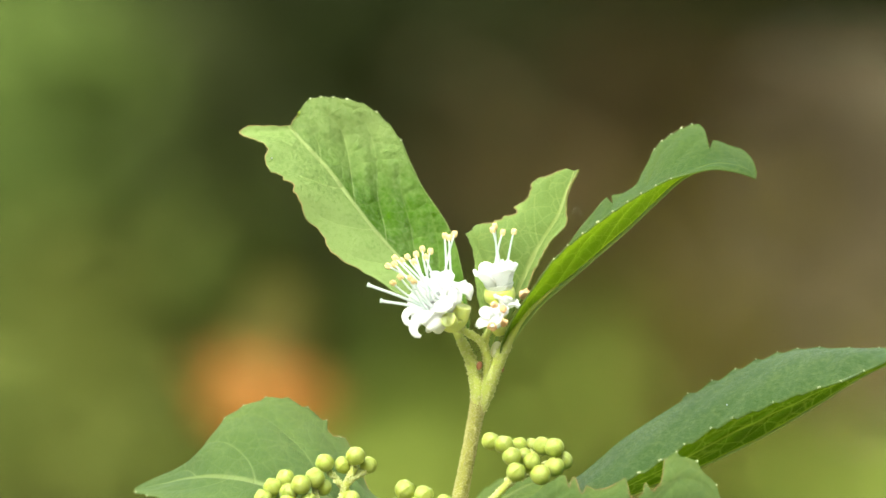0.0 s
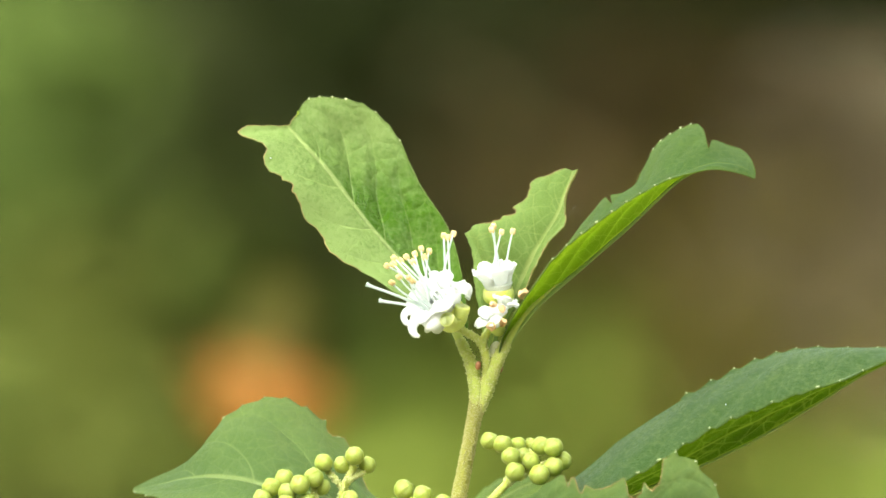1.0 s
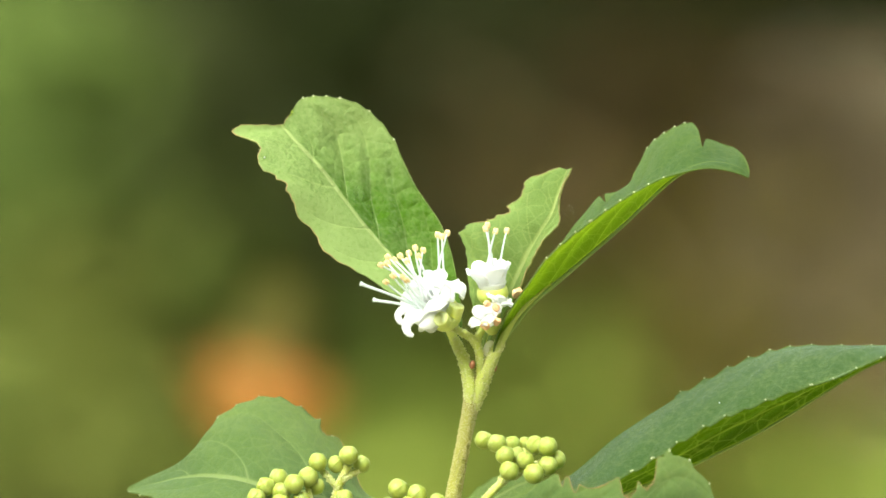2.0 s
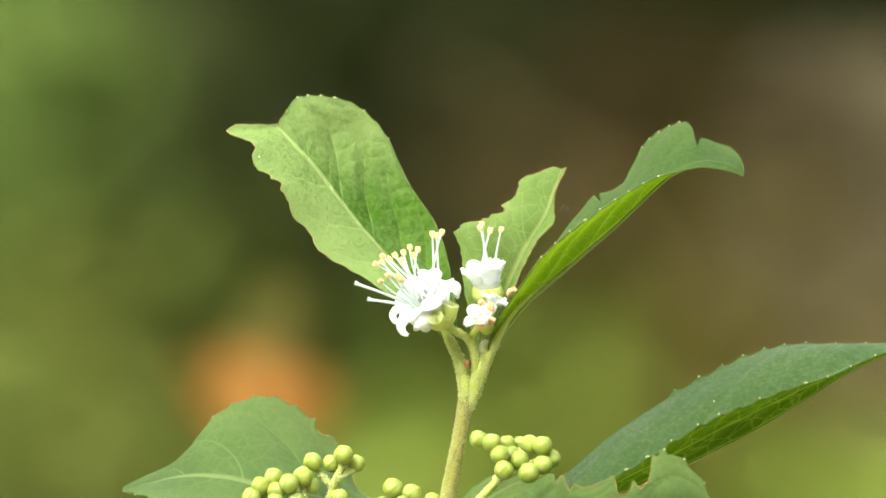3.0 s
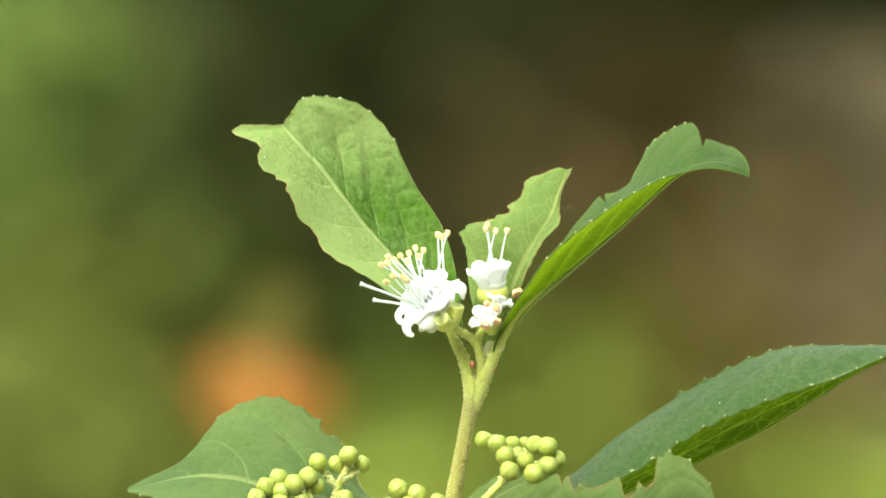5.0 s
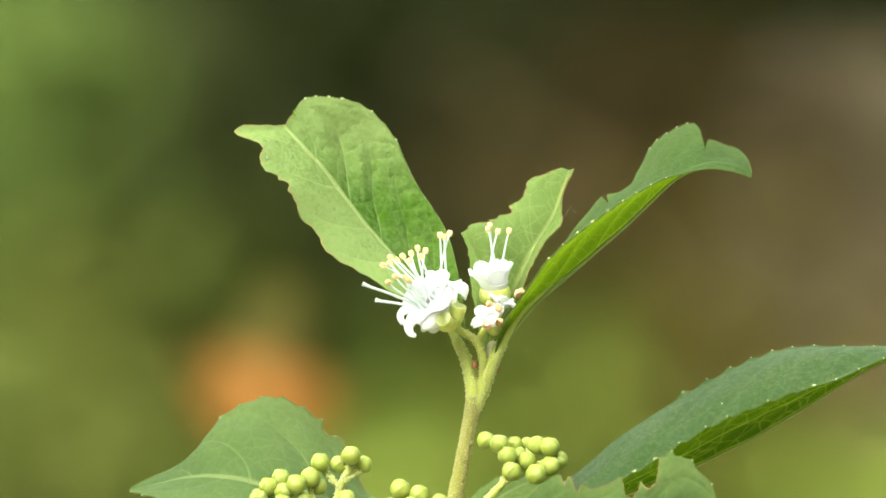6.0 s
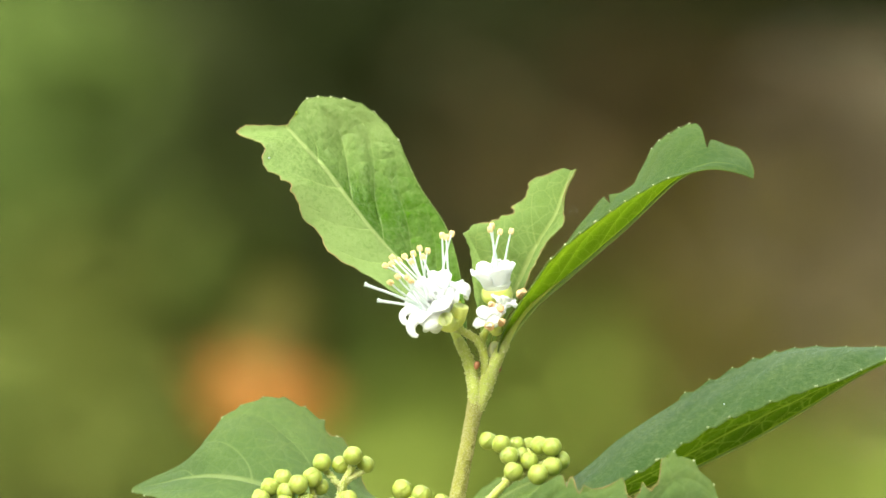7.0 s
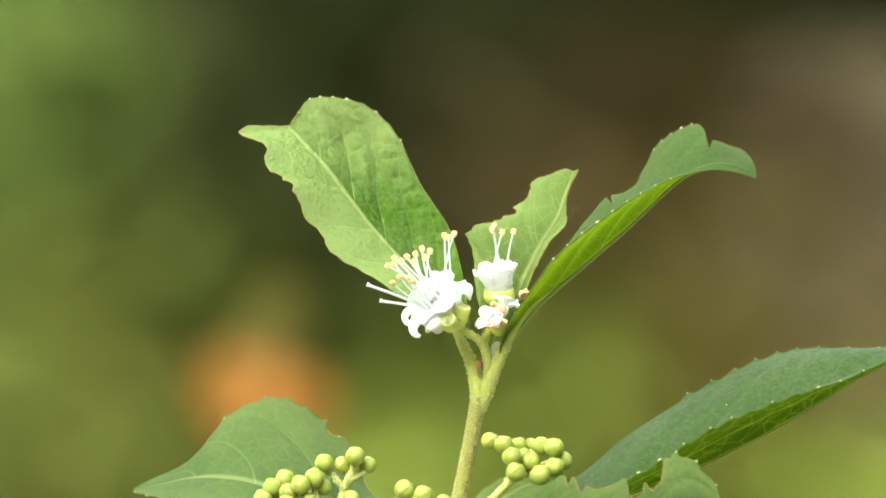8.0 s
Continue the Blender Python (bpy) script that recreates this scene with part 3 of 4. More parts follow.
# ---- flowers ----
def petal_mesh(axis_m, turn, length, width, curl, mouth, reach):
    """One rounded petal lobe that leaves the tube's mouth and curls back."""
    bm = bmesh.new()
    n, w = 14, 10
    rows = []
    r, z = mouth * 0.9, reach
    for i in range(n + 1):
        s = i / n
        a = 0.25 + curl * s ** 1.1
        r += math.sin(a) * length / n
        z += math.cos(a) * length / n
        half = width * 0.5 * min(1.0, 0.62 + 0.9 * s) * math.sqrt(max(1 - max(s - 0.45, 0) ** 2 / 0.31, 0.02))
        row = []
        for j in range(w + 1):
            u = j / w * 2 - 1
            wave = 0.018 * length * math.sin(5 * u + 9 * s + turn * 3)
            p = Vector((r - 0.16 * width * u * u * math.cos(a) + wave * math.cos(a), half * u, z + 0.16 * width * u * u * math.sin(a) - wave * math.sin(a)))
            row.append(bm.verts.new(axis_m @ (Matrix.Rotation(turn, 3, 'Z') @ p)))
        rows.append(row)
    faces = [bm.faces.new((rows[i][j], rows[i][j + 1], rows[i + 1][j + 1], rows[i + 1][j])) for i in range(n) for j in range(w)]
    bmesh.ops.recalc_face_normals(bm, faces=faces)
    bmesh.ops.solidify(bm, geom=faces, thickness=0.0004)
    return bm


def flower(base, axis, tube_len, radius, petal_len, curls, spin, stamens=(), styles=(), root=None, cup=1.0, cup_top=0.45, plump=1.15, label="open white flower with recurved petals"):
    """A tubular flower: corolla tube, petals, calyx, and long stamens ending in cream anthers."""
    axis = Vector(axis).normalized()
    m = Matrix.Translation(mm(base)) @ axis.to_track_quat('Z', 'Y').to_matrix().to_4x4()
    bm = bmesh.new()
    line = [m @ Vector((0, 0, tube_len * k / 4)) for k in range(5)]
    tube(bm, line, [radius * 0.62, radius * 0.7, radius * 0.8, radius * 0.95, radius * 1.05], sides=20, steps=16)
    ob = part("flower", bm, PETAL, shrub, label)
    for k, curl in enumerate(curls):
        turn = spin + k * math.tau / len(curls)
        part("petal", petal_mesh(m, turn, petal_len, petal_len * plump, curl, radius, tube_len * 0.9), PETAL, ob)
    bm = bmesh.new()
    cal = [m @ Vector((0, 0, tube_len * v)) for v in (-0.55, -0.35, 0.1, cup_top)]
    tube(bm, cal, [radius * 0.3 * cup, radius * 0.8 * cup, radius * 1.0 * cup, radius * 0.93 * cup], sides=20, steps=14)
    part("calyx", bm, CALYX, ob, "yellow-green cup-shaped calyx")
    root = root or (m @ Vector((0, 0, tube_len)))
    for k, end in enumerate(stamens):
        e = mm(end)
        start = root + Vector((math.sin(k * 2.4), math.cos(k * 1.7), 0)) * radius * 0.5
        d = e - start
        bend = axis * d.length * 0.06
        bm = bmesh.new()
        tube(bm, [start, start + d * 0.35 + bend, start + d * 0.7 + bend, e], [0.00021, 0.00019, 0.00017, 0.00014], sides=8, steps=14)
        part("filament", bm, FILAMENT, ob)
        bm = bmesh.new()
        side = d.cross(Vector((0.3, 1, 0.2))).normalized()
        for sgn in (-1, 1):
            ball(bm, e - d.normalized() * 0.0003 + side * sgn * 0.0002, 0.00031, 1.9, d, u=12, v=10)
        part("anther", bm, ANTHER, ob, "cream-yellow anther")
    for end in styles:
        e = mm(end)
        start = root
        d = e - start
        bm = bmesh.new()
        tube(bm, [start, start + d * 0.5 + Vector((0, 0, 0.0002)), start + d * 0.9, e], [0.00028, 0.00024, 0.00025, 0.00042], sides=8, steps=14)
        part("style", bm, FILAMENT, ob, "white style with flared tip")
    return ob


front_flower = flower((2.0, -7.0, -10.6), (-0.86, -0.45, 0.04), 0.0040, 0.0018, 0.0036, (3.7, 3.2, 4.0, 3.5, 3.8), 0.25, plump=0.55,
       stamens=((-8.5, -14.0, -5.5), (-7.3, -14.0, -4.5), (-5.6, -15.0, -4.6), (-5.0, -15.0, -5.2)), styles=((-12.6, -12.0, -5.9), (-10.4, -14.0, -8.6)))
flower((1.5, -6.0, -11.2), (-0.55, -0.55, 0.55), 0.0046, 0.0030, 0.0030, (1.6, 1.9, 2.2, 1.8, 2.0), 1.0, plump=1.6,
       stamens=((-8.2, -9.0, -1.3), (-7.1, -8.0, -1.8), (-8.3, -11.0, -2.3), (-9.4, -10.0, -2.7), (-3.5, -9.0, 0.3), (-4.6, -9.0, -0.6), (-3.0, -11.0, -1.1), (-2.1, -8.0, -0.1), (-6.1, -9.0, -1.1), (-5.0, -11.0, -1.9)))
flower((1.0, -4.0, -10.9), (-0.06, -0.40, 0.9), 0.0040, 0.0021, 0.0030, (3.4, 3.0, 2.8, 3.1, 3.6), 0.0, plump=1.2,
       stamens=((0.3, -7.0, 2.5), (1.0, -8.0, 2.2), (2.0, -6.0, 2.8)))
flower((9.6, -1.0, -8.1), (-0.08, -0.22, 0.95), 0.0024, 0.0024, 0.0034, (0.3, 0.8, 0.4, 0.9, 0.5), 0.3, cup=1.12, cup_top=0.6, plump=1.3,
       stamens=((8.7, -2.0, 4.1), (8.3, -3.0, 3.5), (10.1, -4.0, 3.1), (12.0, -2.0, 3.2)))

# slender petals of the front flower, hooked back on themselves
for hook_line, hook_width in ((((-3.6, -11.0, -10.9), (-5.4, -12.0, -10.3), (-6.3, -13.0, -11.2), (-5.9, -14.0, -12.3), (-5.0, -14.0, -12.3)), (0.0008, 0.00075, 0.0006, 0.0005, 0.0003)),
                              (((-2.4, -12.0, -11.2), (-4.1, -13.0, -11.7), (-4.9, -14.0, -13.0), (-4.6, -15.0, -14.1), (-3.7, -15.0, -14.6)), (0.0010, 0.0010, 0.0008, 0.0006, 0.0003)),
                              (((-0.4, -12.0, -10.9), (-1.3, -13.0, -12.2), (-2.0, -14.0, -13.0), (-2.2, -14.0, -13.6)), (0.0013, 0.0014, 0.0010, 0.0004))):
    bm = bmesh.new()
    middle = mm(hook_line[2]).y
    tube(bm, [mm(p) for p in hook_line], hook_width, sides=14, steps=30)
    for v in bm.verts:
        v.co.y = middle + (v.co.y - middle) * 0.6
    part("petal", bm, PETAL, front_flower)


def empty_calyx(c, axis, r, label="empty pale yellow-green calyx cup"):
    """Cup left behind by a fallen flower."""
    axis = Vector(axis).normalized()
    p = mm(c)
    bm = bmesh.new()
    pts = [p + axis * r * k for k in (-1.1, -0.7, 0.0, 0.95, 1.0, 0.4, -0.2)]
    tube(bm, pts, [r * 0.35, r * 0.75, r * 0.95, r, r * 0.78, r * 0.62, r * 0.45], sides=18, steps=36)
    return part("calyx_cup", bm, CALYX, shrub, label)


empty_calyx((1.3, -14.0, -12.2), (-0.35, -0.85, 0.4), 0.0013)
empty_calyx((3.2, -11.0, -10.8), (0.2, -0.3, 0.9), 0.0013)
empty_calyx((2.1, -11.0, -12.5), (0.1, -0.5, 0.7), 0.0011)

# wilting flower in the fork
wilt = flower((9.4, -6.0, -13.4), (-0.3, -0.5, 0.6), 0.0022, 0.0013, 0.0022, (1.2, 2.2, 0.9, 1.8, 1.4), 0.3, label="wilting white flower with browned tips")
flower((9.8, -4.0, -11.3), (0.35, -0.1, 0.9), 0.0022, 0.0009, 0.0018, (1.0, 1.6, 0.8, 1.9, 1.2), 0.9, label="wilting white flower with browned tips")
for c, r in (((8.6, -10.0, -9.3), 0.0006), ((10.0, -11.0, -10.0), 0.0007), ((10.3, -11.0, -12.2), 0.0007), ((8.3, -11.0, -12.9), 0.0008), ((13.4, -7.0, -7.6), 0.0008), ((14.1, -6.0, -7.2), 0.0006)):
    bm = bmesh.new()
    way = Vector((0.4 * math.sin(c[0] * 9), -0.7, 0.5 * math.cos(c[2] * 7))).normalized()
    tube(bm, [mm(c) + way * r * k for k in (-0.7, -0.4, 0.2, 0.6, 0.3, -0.2)], [r * 0.4, r * 0.8, r, r * 0.85, r * 0.55, r * 0.3], sides=12, steps=20)
    for v in bm.verts:
        v.co += noise.noise_vector(v.co * 1500) * 0.00032
    part("withered_stamen", bm, WILTED, wilt, "withered orange-brown anther")


# ---- clusters of round unopened buds ----
def bud_cluster(buds, stalks, label):
    bm = bmesh.new()
    for pts, r in stalks:
        tube(bm, [mm(p) for p in pts], [r, r * 0.9, r * 0.8], sides=10, steps=20)
    cluster = part("cyme", bm, PEDICEL, shrub, label)
    for k, (pts, r) in enumerate(stalks):
        tagged(part("scurf", scurf([mm(p) for p in pts], [r, r * 0.9, r * 0.8], 260, 0.00012, 40 + k), DOWN, cluster, "pale scurfy hairs"), kind="stuff")
    for x, y, z, r in buds:
        bm = bmesh.new()
        tilt = Vector((1.6 * noise.noise(Vector((x, 1, z))), -0.8, 0.9 + noise.noise(Vector((z, 3, x)))))
        ball(bm, mm((x, y, z)), r * 0.001, 0.96, tilt, u=40, v=18)
        crown = tilt.normalized()
        first = crown.orthogonal().normalized()
        second = crown.cross(first)
        for v in bm.verts:
            d = v.co - mm((x, y, z))
            turn = math.atan2(d.dot(second), d.dot(first))
            v.co += d * 0.10 * ((turn * 4 / math.tau) % 1.0 - 0.5) * min(1.0, max(d.normalized().dot(crown) + 0.5, 0) * 1.5)
        part("bud", bm, BUD, cluster)
    return cluster


def buds(*rows):
    return [(p[0], p[1], p[2], r) for p, r in rows]


bud_cluster(buds(((-19.9, -2.0, -36.0), 1.6), ((-16.8, -1.0, -36.4), 1.5), ((-14.7, -4.0, -34.8), 1.65), ((-12.6, -1.0, -36.4), 1.5), ((-26.5, -3.0, -38.6), 1.6), ((-21.5, -5.0, -38.4), 1.7), ((-23.8, -7.0, -39.5), 1.7),
                 ((-20.2, -3.0, -40.0), 1.5), ((-28.6, -5.0, -40.0), 1.6), ((-25.9, -6.0, -40.8), 1.6), ((-30.1, -6.0, -41.8), 1.6), ((-15.4, -4.0, -42.0), 1.5), ((-26.1, -8.0, -42.7), 1.6), ((-22.6, -6.0, -42.3), 1.5)),
            [(((-1.3, 2.0, -52.9), (-9.9, 0.0, -47.5), (-16.9, -1.0, -42.3)), 0.0008), (((-16.9, -1.0, -42.5), (-16.4, -1.0, -40.1), (-14.7, -3.0, -36.5)), 0.0007), (((-16.6, -1.0, -40.4), (-18.0, -1.0, -38.7), (-19.4, -1.0, -37.2)), 0.0005),
             (((-15.8, -2.0, -38.9), (-13.7, -2.0, -37.7), (-12.6, -1.0, -37.0)), 0.0005), (((-13.7, -1.0, -44.6), (-21.3, -3.0, -44.1), (-26.0, -4.0, -41.7)), 0.0007), (((-19.9, -3.0, -44.4), (-21.3, -4.0, -41.7), (-21.5, -4.0, -38.8)), 0.0005)],
            "cluster of round yellow-green unopened buds")
bud_cluster(buds(((-6.4, -3.0, -40.5), 1.75), ((-3.2, -5.0, -41.3), 1.65), ((0.2, -8.0, -42.4), 1.4), ((-4.6, -6.0, -43.2), 1.6), ((-8.0, -2.0, -43.3), 1.5)),
            [(((-1.1, 1.0, -52.3), (-3.0, -2.0, -47.4), (-4.7, -4.0, -43.6)), 0.0008), (((-3.7, -2.0, -46.0), (-5.6, -3.0, -43.1), (-6.4, -3.0, -40.7)), 0.0005)],
            "cluster of round yellow-green unopened buds")
bud_cluster(buds(((8.0, -4.0, -32.3), 1.55), ((10.2, -6.0, -32.8), 1.6), ((12.8, -3.0, -33.0), 1.4), ((15.0, -1.0, -33.0), 1.2), ((16.7, -4.0, -33.1), 1.6), ((18.7, -6.0, -33.3), 1.65), ((11.5, -7.0, -34.7), 1.6),
                 ((13.5, -4.0, -34.7), 1.4), ((14.9, -6.0, -35.6), 1.5), ((12.2, -9.0, -37.3), 1.65), ((16.3, -9.0, -37.8), 1.75), ((18.7, -7.0, -36.5), 1.65), ((20.2, -4.0, -35.6), 1.6)),
            [(((0.4, 2.0, -53.3), (6.3, -2.0, -44.6), (11.5, -4.0, -38.8)), 0.0008), (((11.0, -4.0, -39.3), (13.4, -3.0, -36.5), (15.3, -3.0, -34.1)), 0.0007), (((13.9, -3.0, -36.0), (11.5, -3.0, -34.1), (8.6, -3.0, -32.7)), 0.0005),
             (((12.9, -4.0, -38.3), (15.8, -4.0, -36.9), (19.6, -3.0, -35.5)), 0.0006), (((14.3, -3.0, -35.2), (16.7, -3.0, -34.1), (18.6, -4.0, -33.3)), 0.0005)],
            "cluster of round yellow-green unopened buds")

# a strand of spider silk with a caught fleck, between two leaves
bm = bmesh.new()
tube(bm, [mm((33.6, -10.0, 9.5)), mm((37.5, -7.0, -2.7)), mm((38.9, -4.0, -11.9)), mm((42.6, 2.0, -19.0)), mm((47.7, 11.0, -21.5))], [0.0000005, 0.0000005, 0.0000005, 0.0000005], sides=5, steps=40)
silk = part("silk_strand", bm, FILAMENT, shrub, "fine strand of spider silk")
bm = bmesh.new()
ball(bm, mm((38.9, -4.0, -11.9)), 0.00012, 1.5, Vector((0.5, 0, 1)), u=10, v=8)
part("fleck", bm, MARGIN, silk, "tiny pale fleck caught in silk")

# a wisp of spider silk on the edge of the small leaf
bm = bmesh.new()
for wisp in (((21.5, 6.0, 5.5), (22.0, 5.0, 6.6), (22.8, 5.0, 7.0), (23.5, 6.0, 6.4)), ((21.6, 6.0, 5.8), (22.5, 4.0, 6.4), (23.3, 5.0, 6.1), (23.7, 6.0, 5.5)), ((21.6, 6.0, 5.3), (22.4, 6.0, 7.2), (23.1, 5.0, 6.7), (23.3, 5.0, 5.7))):
    tube(bm, [mm(p) for p in wisp], [0.000002, 0.000003, 0.000003, 0.000002], sides=5, steps=24)
part("silk_wisp", bm, FILAMENT, shrub, "pale wisp of spider silk")

# ---- setting: ground and a far hedge, its leaves coloured for deep shade ----
GROUND = plain_material("garden_soil", (0.20, 0.185, 0.10), (0.36, 0.32, 0.20), 4.0, 0.9, 0.01)
TRUNK = plain_material("tree_bark", (0.038, 0.025, 0.010), (0.060, 0.042, 0.019), 6, 0.9, 0.01)
# near-black colour stands in for deep shade on hedge and bough leaves
DARK_LEAF = plain_material("shade_dark_leaf", (0.010, 0.015, 0.002), (0.020, 0.026, 0.004), 5, 0.8, gloss=0.12)
# green lowered in colour, since nothing above this shrub shades it
DUSK_LEAF = plain_material("shade_darkened_green_leaf", (0.051, 0.055, 0.020), (0.068, 0.083, 0.024), 9, 0.8, gloss=0.2)
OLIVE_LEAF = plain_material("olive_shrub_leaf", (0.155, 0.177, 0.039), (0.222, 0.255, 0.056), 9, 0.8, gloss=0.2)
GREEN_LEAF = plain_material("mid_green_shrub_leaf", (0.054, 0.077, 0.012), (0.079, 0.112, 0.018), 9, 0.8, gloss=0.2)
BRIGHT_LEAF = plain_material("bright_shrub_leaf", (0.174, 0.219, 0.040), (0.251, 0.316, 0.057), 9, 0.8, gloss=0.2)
# umber brown with the shade over this shrub put into the colour
UMBER_LEAF = plain_material("shade_darkened_dry_umber_leaf", (0.084, 0.057, 0.024), (0.116, 0.083, 0.033), 9, 0.8, gloss=0.2)
STRAW_LEAF = plain_material("dry_straw_leaf", (0.244, 0.201, 0.053), (0.353, 0.290, 0.081), 9, 0.8, gloss=0.2)
TAUPE_LEAF = plain_material("withered_grey_brown_leaf", (0.265, 0.210, 0.133), (0.377, 0.302, 0.187), 9, 0.8, gloss=0.2)
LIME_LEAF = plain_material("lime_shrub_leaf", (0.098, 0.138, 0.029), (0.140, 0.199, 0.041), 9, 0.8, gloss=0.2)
SEPAL = plain_material("ochre_sepal", (0.110, 0.100, 0.008), (0.150, 0.132, 0.014), 30, 0.7)
ORANGE = plain_material("orange_petal", (0.60, 0.31, 0.075), (0.68, 0.38, 0.11), 20, 0.6, 0, None, 0.45)

bm = bmesh.new()
bmesh.ops.create_grid(bm, x_segments=80, y_segments=80, size=400)
for v in bm.verts:
    r = v.co.xy.length
    if r > 20:
        v.co.z = 0.4 * noise.noise(v.co * 0.02)
ground = part("ground", bm, GROUND, None)
tagged(ground, "pale dry bare garden soil", "ground", kind="structure")


def foliage(bm, blobs, size, seed, soft=False):
    """Many small folded leaves filling rounded clumps, which thin out gently where soft."""
    rng = random.Random(seed)
    for (cx, cy, cz), (rx, ry, rz), count in blobs:
        for _ in range(count):
            if soft:
                d = Vector([max(-2.2, min(2.2, rng.gauss(0, 1))) for _ in range(3)])
            else:
                d = Vector((rng.gauss(0, 1), rng.gauss(0, 1), rng.gauss(0, 1))).normalized() * rng.random() ** 0.45
            p = Vector((cx + d.x * rx, cy + d.y * ry, cz + d.z * rz))
            s = size * rng.uniform(0.6, 1.25)
            m = Euler((rng.uniform(-0.9, 0.6), rng.uniform(-0.8, 0.8), rng.uniform(0, math.tau))).to_matrix()
            pts = [(0, -0.5, 0), (0.22, -0.18, 0.06), (0.24, 0.15, 0.05), (0, 0.55, -0.06), (-0.24, 0.15, 0.05), (-0.22, -0.18, 0.06), (0, 0, -0.02)]
            v = [bm.verts.new(p + m @ (Vector(q) * s)) for q in pts]
            for k in range(6):
                bm.faces.new((v[6], v[k], v[(k + 1) % 6]))
    return bm


def bush(x, y, blobs, material, size, seed, label, stems=5):
    """Shrub rooted at x, y with a few stems and a crown of leaf clumps."""
    rng = random.Random(seed + 50)
    ob = tagged(new("garden_shrub"), label, "shrub")
    ob.location = (x, y, 0)
    for k in range(stems):
        c = blobs[k % len(blobs)][0]
        bm = bmesh.new()
        top = Vector((c[0] - x, c[1] - y, c[2]))
        tube(bm, [Vector((rng.uniform(-.05, .05), rng.uniform(-.05, .05), -0.02)), top * 0.5 + Vector((rng.uniform(-.06, .06), rng.uniform(-.06, .06), 0)), top], [0.012, 0.008, 0.002], sides=8, steps=12)
        part("branch", bm, TRUNK, ob)
    bm = foliage(bmesh.new(), [((c[0] - x, c[1] - y, c[2]), r, n) for c, r, n in blobs], size, seed, True)
    tagged(part("crown", bm, material, ob, "leafy crown"), kind="stuff")
    return ob


# tall hedges on all sides; three are unseen, added to block low skylight
def hedge(x, y, turn, length, height, leaves, seed):
    ob = tagged(new("hedge"), "tall shade-dark hedge round the garden, added where unseen to block light", "hedge", "garden hedges")
    ob.location, ob.rotation_euler = (x, y, 0), (0, 0, radians(turn))
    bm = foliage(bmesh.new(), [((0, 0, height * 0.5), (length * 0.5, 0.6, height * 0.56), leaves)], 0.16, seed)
    tagged(part("crown", bm, DARK_LEAF, ob, "dense foliage, near-black in place of deep shade"), kind="stuff")
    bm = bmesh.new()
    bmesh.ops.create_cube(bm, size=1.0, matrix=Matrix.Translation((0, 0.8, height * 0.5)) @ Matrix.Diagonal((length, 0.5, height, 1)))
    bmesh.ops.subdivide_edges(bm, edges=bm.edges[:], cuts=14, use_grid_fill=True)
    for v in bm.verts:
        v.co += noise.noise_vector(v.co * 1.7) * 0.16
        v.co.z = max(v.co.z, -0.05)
    part("dark_core", bm, DARK_LEAF, ob, "solid core in the same shade-dark colour")


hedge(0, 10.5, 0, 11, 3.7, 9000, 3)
# behind the camera and at both sides: out of view, only shaping light
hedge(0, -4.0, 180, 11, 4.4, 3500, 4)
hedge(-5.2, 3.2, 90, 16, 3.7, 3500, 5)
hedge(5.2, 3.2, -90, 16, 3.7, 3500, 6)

# tree with an unseen grey-brown trunk; its bough's dark leaves stand in for shade
tree = tagged(new("tree"), "added tree with a grey-brown trunk and boughs dark in place of shade", "tree")
tree.location = (0.90, 7.9, 0)
bm = bmesh.new()
tube(bm, [Vector((0, 0, -0.05)), Vector((0, 0, 0.5)), Vector((0.01, 0, 1.0)), Vector((0.03, 0.02, 2.0)), Vector((0.0, 0.05, 4.0))], [0.24, 0.17, 0.15, 0.14, 0.11], sides=40, steps=80)
for v in bm.verts:
    v.co += Vector((v.co.x, v.co.y, 0)).normalized() * 0.02 * noise.noise(Vector((v.co.x * 14, v.co.y * 14, v.co.z * 3)))
part("trunk", bm, TRUNK, tree)
bm = bmesh.new()
tube(bm, [Vector((0, 0, 1.75)), Vector((-0.35, -0.3, 1.58)), Vector((-0.8, -0.5, 1.46)), Vector((-1.3, -0.5, 1.42))], [0.06, 0.04, 0.022, 0.008], sides=10, steps=24)
part("branch", bm, BARK, tree)
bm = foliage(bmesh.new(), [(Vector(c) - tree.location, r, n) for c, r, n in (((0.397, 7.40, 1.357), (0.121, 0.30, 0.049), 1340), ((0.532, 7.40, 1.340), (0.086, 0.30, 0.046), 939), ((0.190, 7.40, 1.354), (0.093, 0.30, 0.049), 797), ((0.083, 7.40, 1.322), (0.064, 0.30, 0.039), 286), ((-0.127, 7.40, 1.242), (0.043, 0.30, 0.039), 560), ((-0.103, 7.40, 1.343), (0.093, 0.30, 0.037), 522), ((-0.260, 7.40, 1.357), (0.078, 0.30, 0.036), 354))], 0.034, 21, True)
tagged(part("crown", bm, DARK_LEAF, tree, "drooping foliage, near-black in place of shade"), kind="stuff")

